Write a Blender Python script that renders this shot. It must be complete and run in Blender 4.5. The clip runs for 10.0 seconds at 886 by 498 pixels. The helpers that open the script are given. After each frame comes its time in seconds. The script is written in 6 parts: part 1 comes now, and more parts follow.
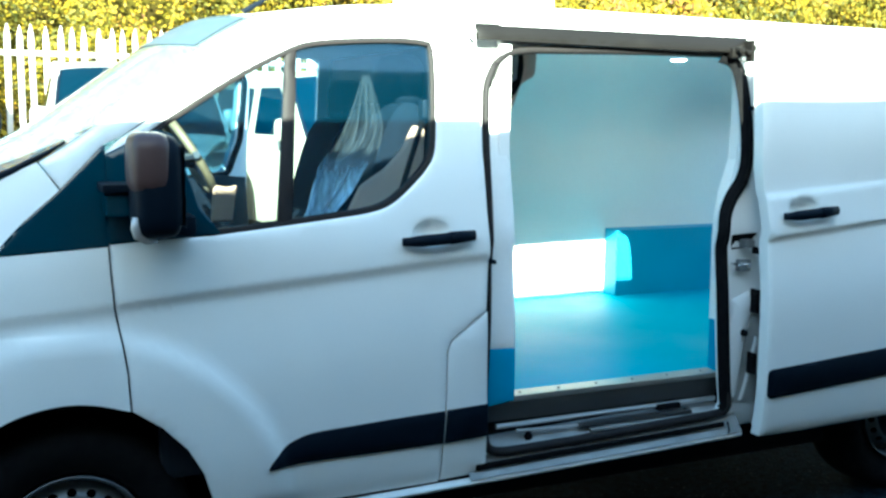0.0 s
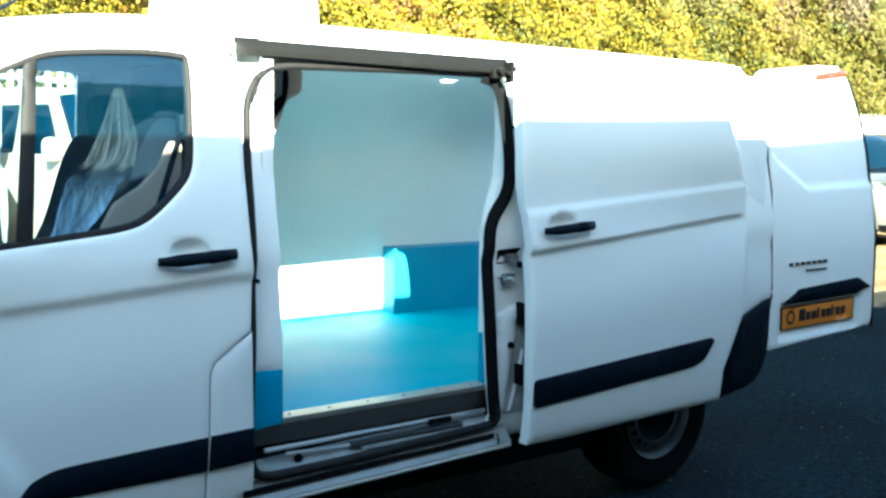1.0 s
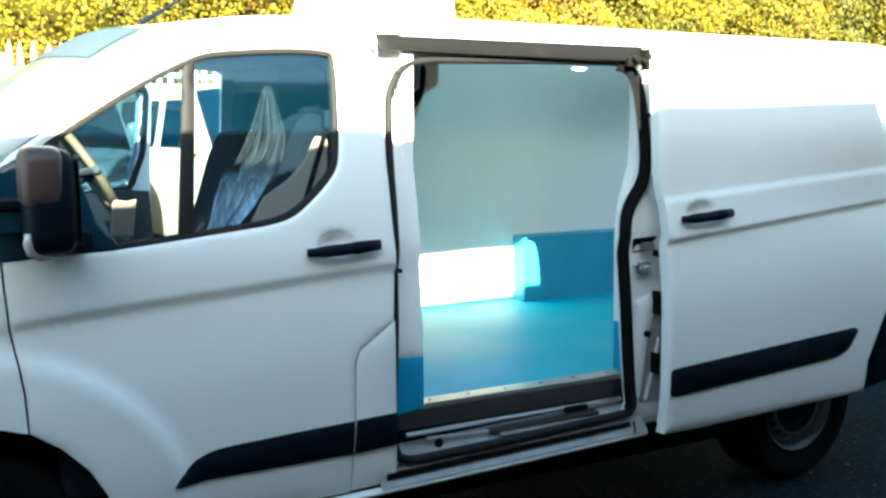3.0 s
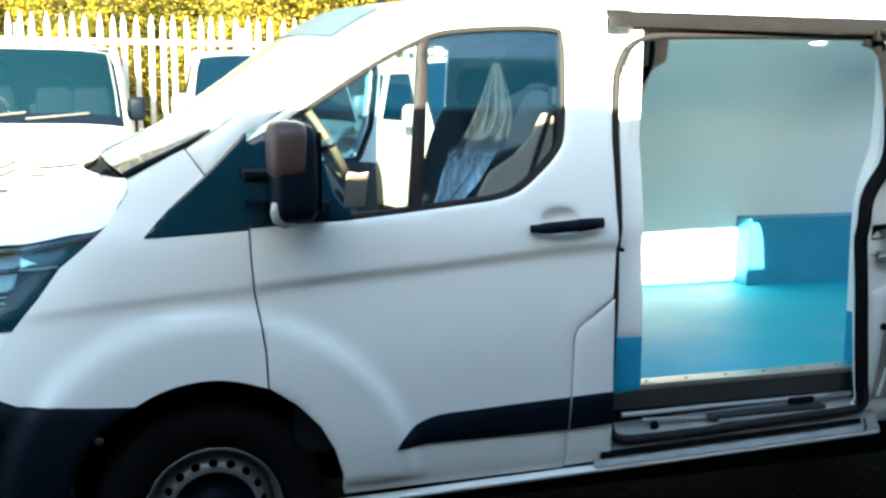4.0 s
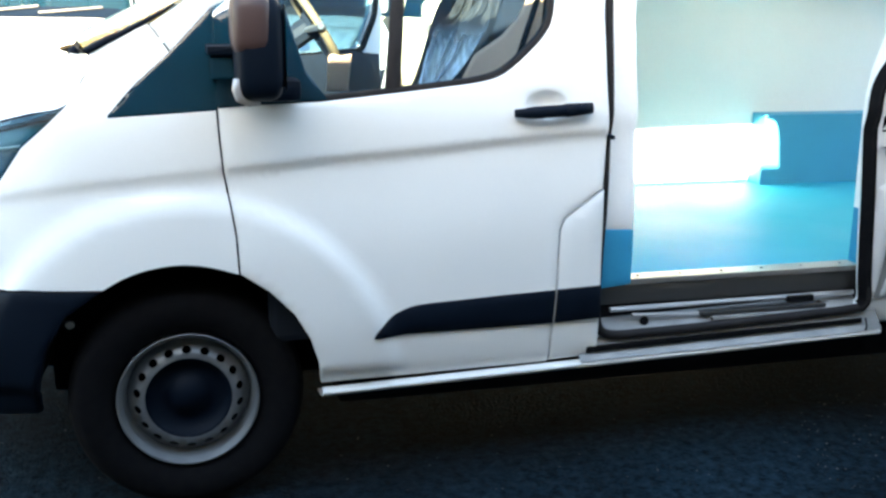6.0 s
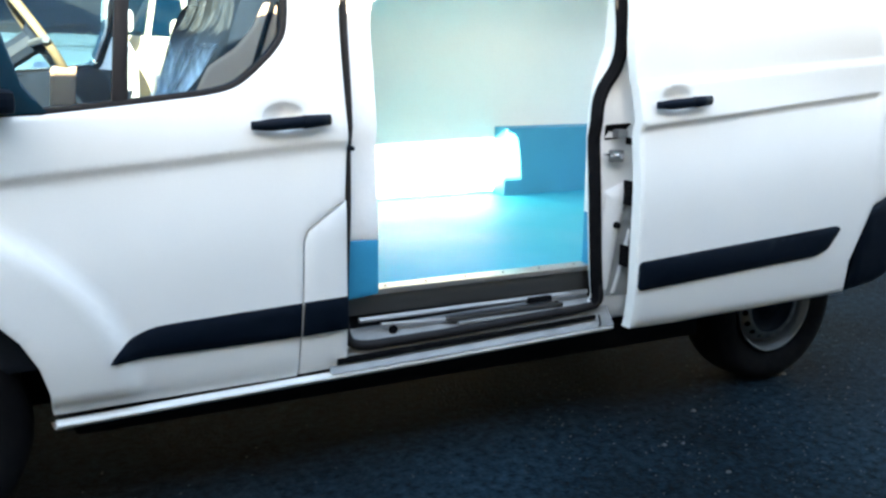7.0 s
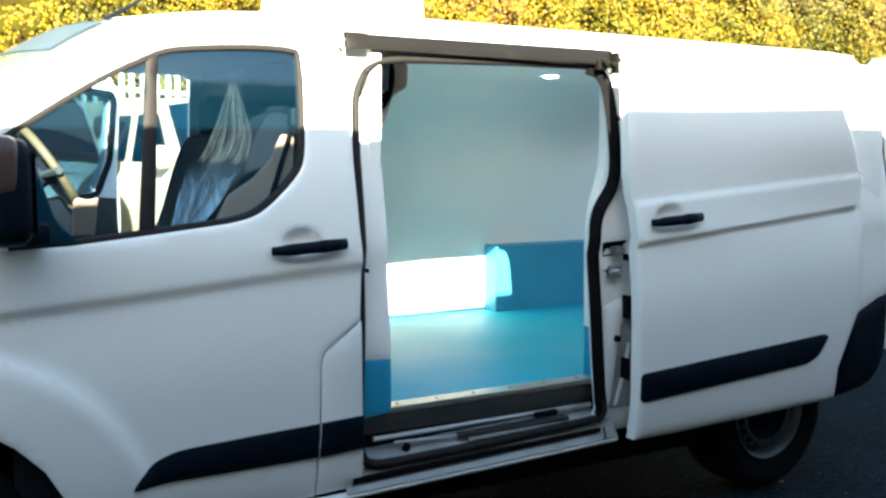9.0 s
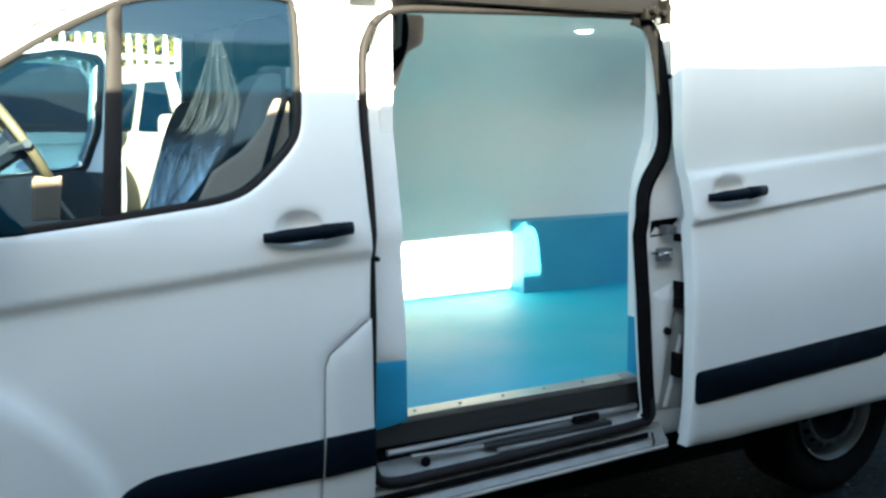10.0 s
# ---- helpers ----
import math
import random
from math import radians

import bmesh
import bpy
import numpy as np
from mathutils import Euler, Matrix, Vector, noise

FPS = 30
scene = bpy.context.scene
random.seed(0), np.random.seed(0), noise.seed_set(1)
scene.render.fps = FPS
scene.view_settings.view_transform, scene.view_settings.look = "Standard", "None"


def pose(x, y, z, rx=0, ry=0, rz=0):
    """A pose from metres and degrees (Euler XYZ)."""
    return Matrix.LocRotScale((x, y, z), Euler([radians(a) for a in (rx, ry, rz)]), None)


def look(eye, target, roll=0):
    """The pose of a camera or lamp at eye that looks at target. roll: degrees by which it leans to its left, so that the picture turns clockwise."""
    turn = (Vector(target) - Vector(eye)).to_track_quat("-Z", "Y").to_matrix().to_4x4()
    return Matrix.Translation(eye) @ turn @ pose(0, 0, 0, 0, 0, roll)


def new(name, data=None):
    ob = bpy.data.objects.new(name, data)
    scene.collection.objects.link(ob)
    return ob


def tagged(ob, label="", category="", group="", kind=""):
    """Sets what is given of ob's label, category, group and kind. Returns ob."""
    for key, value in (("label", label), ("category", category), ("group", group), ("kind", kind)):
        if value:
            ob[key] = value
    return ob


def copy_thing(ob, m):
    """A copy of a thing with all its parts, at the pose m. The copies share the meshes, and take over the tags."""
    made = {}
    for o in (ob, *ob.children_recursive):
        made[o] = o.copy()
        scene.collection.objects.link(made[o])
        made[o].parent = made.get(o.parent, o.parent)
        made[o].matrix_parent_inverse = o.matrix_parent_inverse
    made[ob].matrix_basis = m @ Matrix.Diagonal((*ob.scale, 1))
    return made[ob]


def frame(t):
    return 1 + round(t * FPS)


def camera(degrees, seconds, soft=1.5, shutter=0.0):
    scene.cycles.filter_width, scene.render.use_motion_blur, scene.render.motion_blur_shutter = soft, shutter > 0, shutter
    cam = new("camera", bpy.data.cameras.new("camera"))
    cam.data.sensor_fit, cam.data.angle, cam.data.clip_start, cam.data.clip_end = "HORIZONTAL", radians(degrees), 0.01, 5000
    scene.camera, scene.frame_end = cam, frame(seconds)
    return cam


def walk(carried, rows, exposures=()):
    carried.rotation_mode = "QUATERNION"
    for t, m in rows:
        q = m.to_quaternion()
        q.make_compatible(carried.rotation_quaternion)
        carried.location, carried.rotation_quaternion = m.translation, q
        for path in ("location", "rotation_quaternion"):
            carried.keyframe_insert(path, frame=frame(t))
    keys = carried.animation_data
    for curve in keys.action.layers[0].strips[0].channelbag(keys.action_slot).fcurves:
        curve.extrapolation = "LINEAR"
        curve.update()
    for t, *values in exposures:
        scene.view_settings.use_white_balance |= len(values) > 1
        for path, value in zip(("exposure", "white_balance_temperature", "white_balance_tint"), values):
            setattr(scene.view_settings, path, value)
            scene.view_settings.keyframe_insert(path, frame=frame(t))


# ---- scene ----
cam = camera(48.6, 10.0, soft=2.6)
PATH = [
    (0, (-0.141, -2.762, 1.561), (0.673, -0.955, 1.291), 0.7),
    (0.5, (-0.094, -2.746, 1.571), (0.925, -1.045, 1.311), 1.5),
    (1, (-0.038, -2.784, 1.544), (1.134, -1.179, 1.325), 1.1),
    (1.5, (-0.011, -2.798, 1.534), (1.249, -1.26, 1.317), 0.4),
    (2, (-0.022, -2.799, 1.52), (1.192, -1.226, 1.292), -0.0),
    (2.2, (-0.031, -2.798, 1.516), (1.151, -1.2, 1.291), -0.1),
    (3.3, (-0.148, -2.784, 1.576), (0.720, -1.000, 1.318), 0.0),
    (3.5, (-0.159, -2.783, 1.58), (0.638, -0.968, 1.317), 0.0),
    (4, (-0.164, -2.787, 1.57), (0.413, -0.896, 1.267), 0.4),
    (4.5, (-0.139, -2.779, 1.548), (0.216, -0.843, 1.192), 1.1),
    (5, (-0.082, -2.765, 1.528), (0.051, -0.818, 1.093), 1.7),
    (5.5, (-0.034, -2.755, 1.509), (0.138, -0.824, 1.019), 1.5),
    (6, (0.021, -2.74, 1.489), (0.522, -0.867, 1.002), 0.7),
    (6.2, (0.109, -2.759, 1.485), (0.7, -0.907, 1.015), 0.9),
    (7.3, (0.092, -2.764, 1.451), (1.135, -1.109, 1.035), 1.0),
    (7.5, (0.088, -2.760, 1.467), (1.180, -1.129, 1.084), 0.7),
    (8, (0.044, -2.753, 1.476), (1.178, -1.122, 1.249), 0.0),
    (8.5, (-0.025, -2.777, 1.491), (1.041, -1.093, 1.318), 0.4),
    (9, (-0.080, -2.777, 1.482), (0.933, -1.064, 1.280), 0.3),
    (9.5, (-0.041, -2.612, 1.478), (0.940, -0.890, 1.208), 0.3),
    (9.8, (0.072, -2.465, 1.478), (1.055, -0.741, 1.224), 0.0),
    (10, (0.156, -2.358, 1.479), (1.129, -0.632, 1.210), -0.3),
]
EXPOSURES = [
    (0.0, 3.24, 5550, -16), (1.5, 3.26, 5800, -13), (2.2, 3.26, 5800, -13), (3.5, 3.18, 6750, -6), (4.0, 3.30, 6600, -5), (4.5, 3.20, 6750, -3), (5.0, 3.52, 7250, 1),
    (5.5, 4.05, 7350, 4), (6.2, 4.10, 7300, 3), (7.3, 4.20, 7450, 4), (7.7, 4.10, 7400, 3), (8.0, 3.80, 7150, 1), (8.5, 3.22, 6900, -2), (9.5, 3.05, 6700, -2), (9.8, 3.35, 6950, -3), (10.0, 3.30, 6900, -4),
]
walk(cam, [(t, look(eye, target, roll)) for t, eye, target, roll in PATH], EXPOSURES)

# ---- world, sun, exposure ----
SUN_DIR = Vector((0.405, 1.0, -0.561)).normalized()
world = bpy.data.worlds.new("world")
scene.world = world
world.use_nodes = True
wn = world.node_tree
sky = wn.nodes.new("ShaderNodeTexSky")
sky.sky_type = "NISHITA"
sky.sun_disc = False
sky.sun_elevation = math.asin(-SUN_DIR.z)
sky.sun_rotation = math.atan2(-SUN_DIR.x, -SUN_DIR.y)
wn.links.new(sky.outputs[0], wn.nodes["Background"].inputs[0])
wn.nodes["Background"].inputs[1].default_value = 0.10
sun = new("sun", bpy.data.lights.new("sun", "SUN"))
sun.data.energy = 5.0
sun.data.angle = radians(0.4)
sun.data.color = (1.0, 0.90, 0.74)
sun.rotation_euler = SUN_DIR.to_track_quat("-Z", "Y").to_euler()

# ---- materials ----
def material(name, col, rough=0.5, metal=0.0, coat=0.0, vary=0.08, scale=6.0, bump=0.0, fine=120.0, spec=0.5, second=None, amount=0.5):
    """A surface with broad and fine variation of colour, roughness and relief."""
    m = bpy.data.materials.new(name)
    m.use_nodes = True
    t = m.node_tree
    b = t.nodes["Principled BSDF"]
    b.inputs["Metallic"].default_value = metal
    b.inputs["Specular IOR Level"].default_value = spec
    b.inputs["Coat Weight"].default_value = coat
    b.inputs["Coat Roughness"].default_value = 0.08
    co = t.nodes.new("ShaderNodeTexCoord")
    broad = t.nodes.new("ShaderNodeTexNoise")
    broad.inputs["Scale"].default_value = scale
    broad.inputs["Detail"].default_value = 5
    grain = t.nodes.new("ShaderNodeTexNoise")
    grain.inputs["Scale"].default_value = fine
    grain.inputs["Detail"].default_value = 3
    for n in (broad, grain):
        t.links.new(co.outputs["Object"], n.inputs["Vector"])
    ramp = t.nodes.new("ShaderNodeValToRGB")
    ramp.color_ramp.elements[0].position = 0.3
    ramp.color_ramp.elements[1].position = 0.7
    other = second or tuple(max(0.0, c * (1 - 2 * vary)) for c in col)
    ramp.color_ramp.elements[0].color = (*(c * (1 - amount) + o * amount for c, o in zip(col, other)), 1)
    ramp.color_ramp.elements[1].color = (*(min(1.0, c * (1 + vary * 0.5)) for c in col), 1)
    t.links.new(broad.outputs["Fac"], ramp.inputs["Fac"])
    mix = t.nodes.new("ShaderNodeMix")
    mix.data_type = "RGBA"
    mix.blend_type = "MULTIPLY"
    mix.inputs[0].default_value = min(1.0, vary * 4)
    t.links.new(ramp.outputs["Color"], mix.inputs[6])
    g2 = t.nodes.new("ShaderNodeMapRange")
    g2.inputs["To Min"].default_value = 0.75
    g2.inputs["To Max"].default_value = 1.15
    t.links.new(grain.outputs["Fac"], g2.inputs["Value"])
    t.links.new(g2.outputs["Result"], mix.inputs[7])
    t.links.new(mix.outputs[2], b.inputs["Base Color"])
    rr = t.nodes.new("ShaderNodeMapRange")
    rr.inputs["To Min"].default_value = max(0.02, rough * 0.8)
    rr.inputs["To Max"].default_value = min(1.0, rough * 1.2)
    t.links.new(broad.outputs["Fac"], rr.inputs["Value"])
    t.links.new(rr.outputs["Result"], b.inputs["Roughness"])
    if bump:
        bp = t.nodes.new("ShaderNodeBump")
        bp.inputs["Strength"].default_value = bump
        bp.inputs["Distance"].default_value = 0.01
        t.links.new(grain.outputs["Fac"], bp.inputs["Height"])
        t.links.new(bp.outputs["Normal"], b.inputs["Normal"])
    return m


def glass_material(name, tint, density, rough=0.02, haze=(0.55, 0.6, 0.62), mirror=(0.03, 1.0)):
    """Thin tinted pane: part clear, part mirror, so that daylight passes."""
    m = bpy.data.materials.new(name)
    m.use_nodes = True
    t = m.node_tree
    out = t.nodes["Material Output"]
    t.nodes.remove(t.nodes["Principled BSDF"])
    clear = t.nodes.new("ShaderNodeBsdfTransparent")
    clear.inputs["Color"].default_value = (*tint, 1)
    gloss = t.nodes.new("ShaderNodeBsdfGlossy")
    gloss.inputs["Roughness"].default_value = rough
    lw = t.nodes.new("ShaderNodeLayerWeight")
    lw.inputs["Blend"].default_value = 0.5
    pw = t.nodes.new("ShaderNodeMath")
    pw.operation = "POWER"
    pw.inputs[1].default_value = 5.0
    t.links.new(lw.outputs["Facing"], pw.inputs[0])
    fres = t.nodes.new("ShaderNodeMapRange")
    fres.inputs["To Min"].default_value = mirror[0]
    fres.inputs["To Max"].default_value = mirror[1]
    t.links.new(pw.outputs[0], fres.inputs["Value"])
    film = t.nodes.new("ShaderNodeBsdfDiffuse")
    film.inputs["Color"].default_value = (*haze, 1)
    m1 = t.nodes.new("ShaderNodeMixShader")
    m2 = t.nodes.new("ShaderNodeMixShader")
    m1.inputs["Fac"].default_value = density
    t.links.new(clear.outputs[0], m1.inputs[1])
    t.links.new(film.outputs[0], m1.inputs[2])
    t.links.new(fres.outputs[0], m2.inputs["Fac"])
    t.links.new(m1.outputs[0], m2.inputs[1])
    t.links.new(gloss.outputs[0], m2.inputs[2])
    t.links.new(m2.outputs[0], out.inputs["Surface"])
    return m


PAINT = material("white_paint", (0.80, 0.80, 0.77), 0.32, coat=0.45, vary=0.03, scale=1.6, fine=260, second=(0.72, 0.72, 0.70))
PAINT_IN = material("white_jamb_paint", (0.74, 0.75, 0.75), 0.40, coat=0.15, vary=0.05, scale=5, second=(0.6, 0.6, 0.58))
LINING = material("white_lining", (0.84, 0.84, 0.82), 0.42, vary=0.04, scale=2.2, fine=90, bump=0.05, second=(0.78, 0.79, 0.78))
BLUE = material("blue_resin", (0.012, 0.325, 0.455), 0.55, spec=0.13, vary=0.08, scale=2.2, fine=160, bump=0.05, second=(0.045, 0.35, 0.50), amount=0.9)
BLUE_SKIRT = material("blue_skirting", (0.026, 0.27, 0.46), 0.45, spec=0.25, vary=0.06, scale=4, fine=120, bump=0.06)
# skirting blue with red added, so the sun patch on it turns whiter
BLUE_BOX = material("blue_box_resin", (0.046, 0.29, 0.46), 0.45, spec=0.25, vary=0.06, scale=4, fine=120, bump=0.06)
BLACK = material("black_plastic", (0.0022, 0.0050, 0.0105), 0.5, vary=0.12, scale=14, fine=420, bump=0.10, spec=0.08, second=(0.004, 0.008, 0.014))
# blue in the base stands in for sky glare on black trim
BLACK_GLOSS = material("black_gloss_trim", (0.002, 0.024, 0.040), 0.14, spec=0.25, coat=0.05, vary=0.08, scale=9)
RUBBER = material("rubber", (0.004, 0.004, 0.005), 0.8, vary=0.15, scale=30, fine=300, bump=0.2, spec=0.06, second=(0.008, 0.008, 0.008))
SEAL = material("door_seal_rubber", (0.0165, 0.0145, 0.0150), 0.6, vary=0.15, scale=20, fine=300, spec=0.15)
STEEL = material("painted_steel", (0.23, 0.24, 0.25), 0.33, metal=0.75, vary=0.10, scale=18, fine=200, second=(0.22, 0.22, 0.22))
RIM = material("silver_rim_paint", (0.15, 0.16, 0.165), 0.38, metal=0.35, coat=0.15, vary=0.08, scale=14, fine=200, second=(0.10, 0.10, 0.10))
ALU = material("aluminium_trim", (0.50, 0.48, 0.46), 0.32, metal=0.85, vary=0.10, scale=12, fine=300, bump=0.05, second=(0.4, 0.39, 0.38))
BRUSHED = material("brushed_steel", (0.085, 0.085, 0.085), 0.30, metal=0.6, vary=0.05, scale=1.5, fine=400, second=(0.06, 0.06, 0.06))
# white paint greyed to carry the step well's shade, with mottled dirt
STEP = material("shaded_step_paint", (0.30, 0.305, 0.30), 0.45, vary=0.15, scale=9, fine=120, second=(0.10, 0.10, 0.095))
RAIL = material("bronze_grey_rail", (0.0075, 0.0065, 0.006), 0.45, spec=0.15, vary=0.08, scale=3)
CHROME = material("chrome", (0.75, 0.76, 0.78), 0.08, metal=1.0, vary=0.05, scale=8)
# near-black for black parts, and for sheets that paint shade in cavities
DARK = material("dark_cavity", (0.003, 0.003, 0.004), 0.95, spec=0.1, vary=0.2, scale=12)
# blue film paints the veil of sky glare on the side window
GLASS = glass_material("window_glass", (0.74, 0.87, 0.97), 0.011, haze=(0.05, 0.28, 0.52))
# pale film paints reflected sky and sunlit haze on the windscreen
SCREEN = glass_material("windscreen_glass", (0.74, 0.90, 0.97), 0.55, haze=(0.27, 0.37, 0.42))
SUN_STRIP = material("windscreen_tint_strip", (0.060, 0.098, 0.140), 0.3, spec=0.2, vary=0.05, scale=3)
LENS = glass_material("lamp_lens", (0.82, 0.95, 0.98), 0.0, mirror=(0.010, 0.45))
LAMP_SATIN = material("lamp_satin_lining", (0.24, 0.25, 0.26), 0.35, metal=0.15, vary=0.12, scale=14)
LAMP_TEAL = material("lamp_tinted_lining", (0.016, 0.070, 0.095), 0.4, spec=0.2, vary=0.08, scale=8)
LAMP_DARK = material("lamp_dark_lining", (0.002, 0.026, 0.050), 0.5, spec=0.1, vary=0.1, scale=8)
LAMP_WARM = material("lamp_ground_reflection", (0.16, 0.12, 0.085), 0.3, metal=0.3, vary=0.15, scale=10)
TINTED = glass_material("tinted_glass", (0.30, 0.42, 0.46), 0.02)
LED = bpy.data.materials.new("lit_lamp")
LED.use_nodes = True
LED.node_tree.nodes["Principled BSDF"].inputs["Emission Color"].default_value = (0.95, 0.98, 1.0, 1)
LED.node_tree.nodes["Principled BSDF"].inputs["Emission Strength"].default_value = 30.0
TAIL_RED = material("dark_red_lens", (0.10, 0.008, 0.022), 0.25, coat=0.4, vary=0.08)
RED = material("red_lens", (0.55, 0.03, 0.02), 0.2, coat=0.5, vary=0.08)
REFLECTOR = material("lamp_reflector", (0.82, 0.83, 0.85), 0.10, metal=1.0, vary=0.05, scale=20)
YELLOW_PLATE = material("orange_plate", (0.62, 0.20, 0.025), 0.35, vary=0.05, scale=10)
INK = material("black_print", (0.01, 0.01, 0.012), 0.5, vary=0.05)
FABRIC = material("dark_seat_cloth", (0.009, 0.012, 0.017), 0.95, vary=0.2, scale=40, fine=600, bump=0.4, spec=0.04, second=(0.014, 0.018, 0.024))
CAB = material("dark_cab_plastic", (0.010, 0.013, 0.018), 0.6, vary=0.15, scale=12, fine=300, bump=0.12, spec=0.12)
TAN = material("tan_card", (0.60, 0.33, 0.20), 0.8, vary=0.12, scale=8, fine=150, bump=0.1)
WRAP = glass_material("plastic_wrap", (0.93, 0.95, 0.96), 0.20, 0.5, haze=(0.84, 0.86, 0.84), mirror=(0.008, 0.12))
# film thinned with height to cancel the sun on the upper part
wt = WRAP.node_tree
wc = wt.nodes.new("ShaderNodeTexCoord")
wz = wt.nodes.new("ShaderNodeSeparateXYZ")
wt.links.new(wc.outputs["Object"], wz.inputs[0])
wr = wt.nodes.new("ShaderNodeMapRange")
for key, value in (("From Min", 1.30), ("From Max", 1.43), ("To Min", 0.85), ("To Max", 0.016)):
    wr.inputs[key].default_value = value
wt.links.new(wz.outputs["Z"], wr.inputs["Value"])
# thin and cloudy streaks down its folds
ws_map = wt.nodes.new("ShaderNodeMapping")
ws_map.inputs["Rotation"].default_value = (0, -0.38, 0)
ws_map.inputs["Scale"].default_value = (15, 5, 1.6)
wt.links.new(wc.outputs["Object"], ws_map.inputs["Vector"])
ws_noise = wt.nodes.new("ShaderNodeTexNoise")
ws_noise.inputs["Detail"].default_value = 5
wt.links.new(ws_map.outputs[0], ws_noise.inputs["Vector"])
ws_range = wt.nodes.new("ShaderNodeMapRange")
for key, value in (("From Min", 0.34), ("From Max", 0.68), ("To Min", 0.55), ("To Max", 1.35)):
    ws_range.inputs[key].default_value = value
wt.links.new(ws_noise.outputs["Fac"], ws_range.inputs["Value"])
ws_mul = wt.nodes.new("ShaderNodeMath")
ws_mul.operation = "MULTIPLY"
wt.links.new(wr.outputs["Result"], ws_mul.inputs[0])
wt.links.new(ws_range.outputs["Result"], ws_mul.inputs[1])
wt.links.new(ws_mul.outputs[0], [n for n in wt.nodes if n.type == "MIX_SHADER" and n.inputs["Fac"].is_linked is False][0].inputs["Fac"])

# ---- the van's outer skin: s runs along the near side (equal to x from the front wheel back, round the nose in front), z is height ----
def lerp_table(table, v):
    """Smooth interpolation in a short table of (v, value)."""
    if v <= table[0][0]:
        return table[0][1]
    if v >= table[-1][0]:
        return table[-1][1]
    n = len(table)
    for i in range(n - 1):
        (a, fa), (b, fb) = table[i], table[i + 1]
        if v <= b:
            h = b - a
            d = (fb - fa) / h
            d0 = (fa - table[i - 1][1]) / (a - table[i - 1][0]) if i > 0 else d
            d1 = (table[i + 2][1] - fb) / (table[i + 2][0] - b) if i + 2 < n else d
            m0 = 0.0 if d0 * d <= 0 else 2 * d0 * d / (d0 + d)
            m1 = 0.0 if d1 * d <= 0 else 2 * d1 * d / (d1 + d)
            u = (v - a) / h
            return (fa * (1 + 2 * u) * (1 - u) ** 2 + h * m0 * u * (1 - u) ** 2
                    + fb * u * u * (3 - 2 * u) - h * m1 * u * u * (1 - u))
    return table[-1][1]


TUMBLE = [(0.30, 0.060), (0.37, 0.030), (0.45, 0.010), (0.60, 0.0), (0.95, 0.0), (1.15, 0.004), (1.25, 0.018),
          (1.40, 0.040), (1.60, 0.075), (1.80, 0.118), (1.90, 0.155), (1.96, 0.23), (1.99, 0.34)]
PLAN_X = [(-1.65, -0.995), (-1.45, -0.988), (-1.25, -0.957), (-1.05, -0.890), (-0.88, -0.778), (-0.70, -0.645), (-0.5, -0.482), (-0.3, -0.30), (0, 0)]
PLAN_Y = [(-1.65, 0.99), (-1.45, 0.80), (-1.25, 0.60), (-1.05, 0.415), (-0.88, 0.285), (-0.70, 0.165), (-0.5, 0.075), (-0.3, 0.025), (0, 0.0), (1, 0), (3.2, 0.0), (3.9, 0.03), (4.2, 0.07)]
NOSE = [(0.25, 0.16), (0.32, 0.07), (0.42, 0.01), (0.55, 0.0), (0.66, 0.01), (0.80, 0.045), (0.95, 0.11), (1.05, 0.19), (1.15, 0.30), (1.25, 0.42)]
CREASE = [(-0.8, 0.955), (-0.54, 0.978), (-0.26, 1.014), (0.13, 1.047), (0.39, 1.068), (0.72, 1.092), (1.26, 1.132), (2.0, 1.15)]


def smooth01(v):
    v = max(0.0, min(1.0, v))
    return v * v * (3 - 2 * v)


def skin(s, z, crease=CREASE):
    x, y = lerp_table(PLAN_X, s) if s < 0 else s, lerp_table(PLAN_Y, s)
    front = smooth01((-0.1 - s) / 1.1)
    y += lerp_table(TUMBLE, z) * (1 + 1.2 * smooth01((0.3 - s) / 0.8) * smooth01((z - 0.9) / 0.3))
    x += front * lerp_table(NOSE, z)
    d = lerp_table(crease, s) - z
    if 0 < d < 0.35:
        y += 0.015 * smooth01(d / 0.042) * (1 - smooth01(d / 0.30)) * smooth01((s + 0.75) / 0.3) * (0.5 + 0.5 * smooth01((s - 0.05) / 0.15))
    r = math.hypot(s, z - 0.335)
    if z > 0.4 and r < 0.66:
        y -= 0.025 * smooth01((0.650 - r) / 0.055)
    return Vector((x, y, z))


# ---- mesh tools ----
from mathutils import geometry


def part(name, bm, mat, parent=None, label="", smooth=False):
    """One mesh object from a bmesh, under a thing or a part."""
    me = bpy.data.meshes.new(name)
    bm.to_mesh(me)
    bm.free()
    return finish(name, me, mat, parent, label, smooth)


def raw(name, verts, faces, mat, parent=None, label="", smooth=False):
    me = bpy.data.meshes.new(name)
    me.from_pydata([tuple(v) for v in verts], [], [tuple(f) for f in faces])
    me.update()
    return finish(name, me, mat, parent, label, smooth)


def finish(name, me, mat, parent, label, smooth):
    for m in (mat if isinstance(mat, (list, tuple)) else [mat]):
        me.materials.append(m)
    if smooth:
        me.polygons.foreach_set("use_smooth", [True] * len(me.polygons))
    ob = new(name, me)
    if parent:
        ob.parent = parent
    if label:
        ob["label"] = label
    return ob


def thing(name, label, category, group="", kind="", at=(0, 0, 0)):
    ob = new(name)
    ob.location = at
    ob.empty_display_size = 0.1
    return tagged(ob, label, category, group, kind)


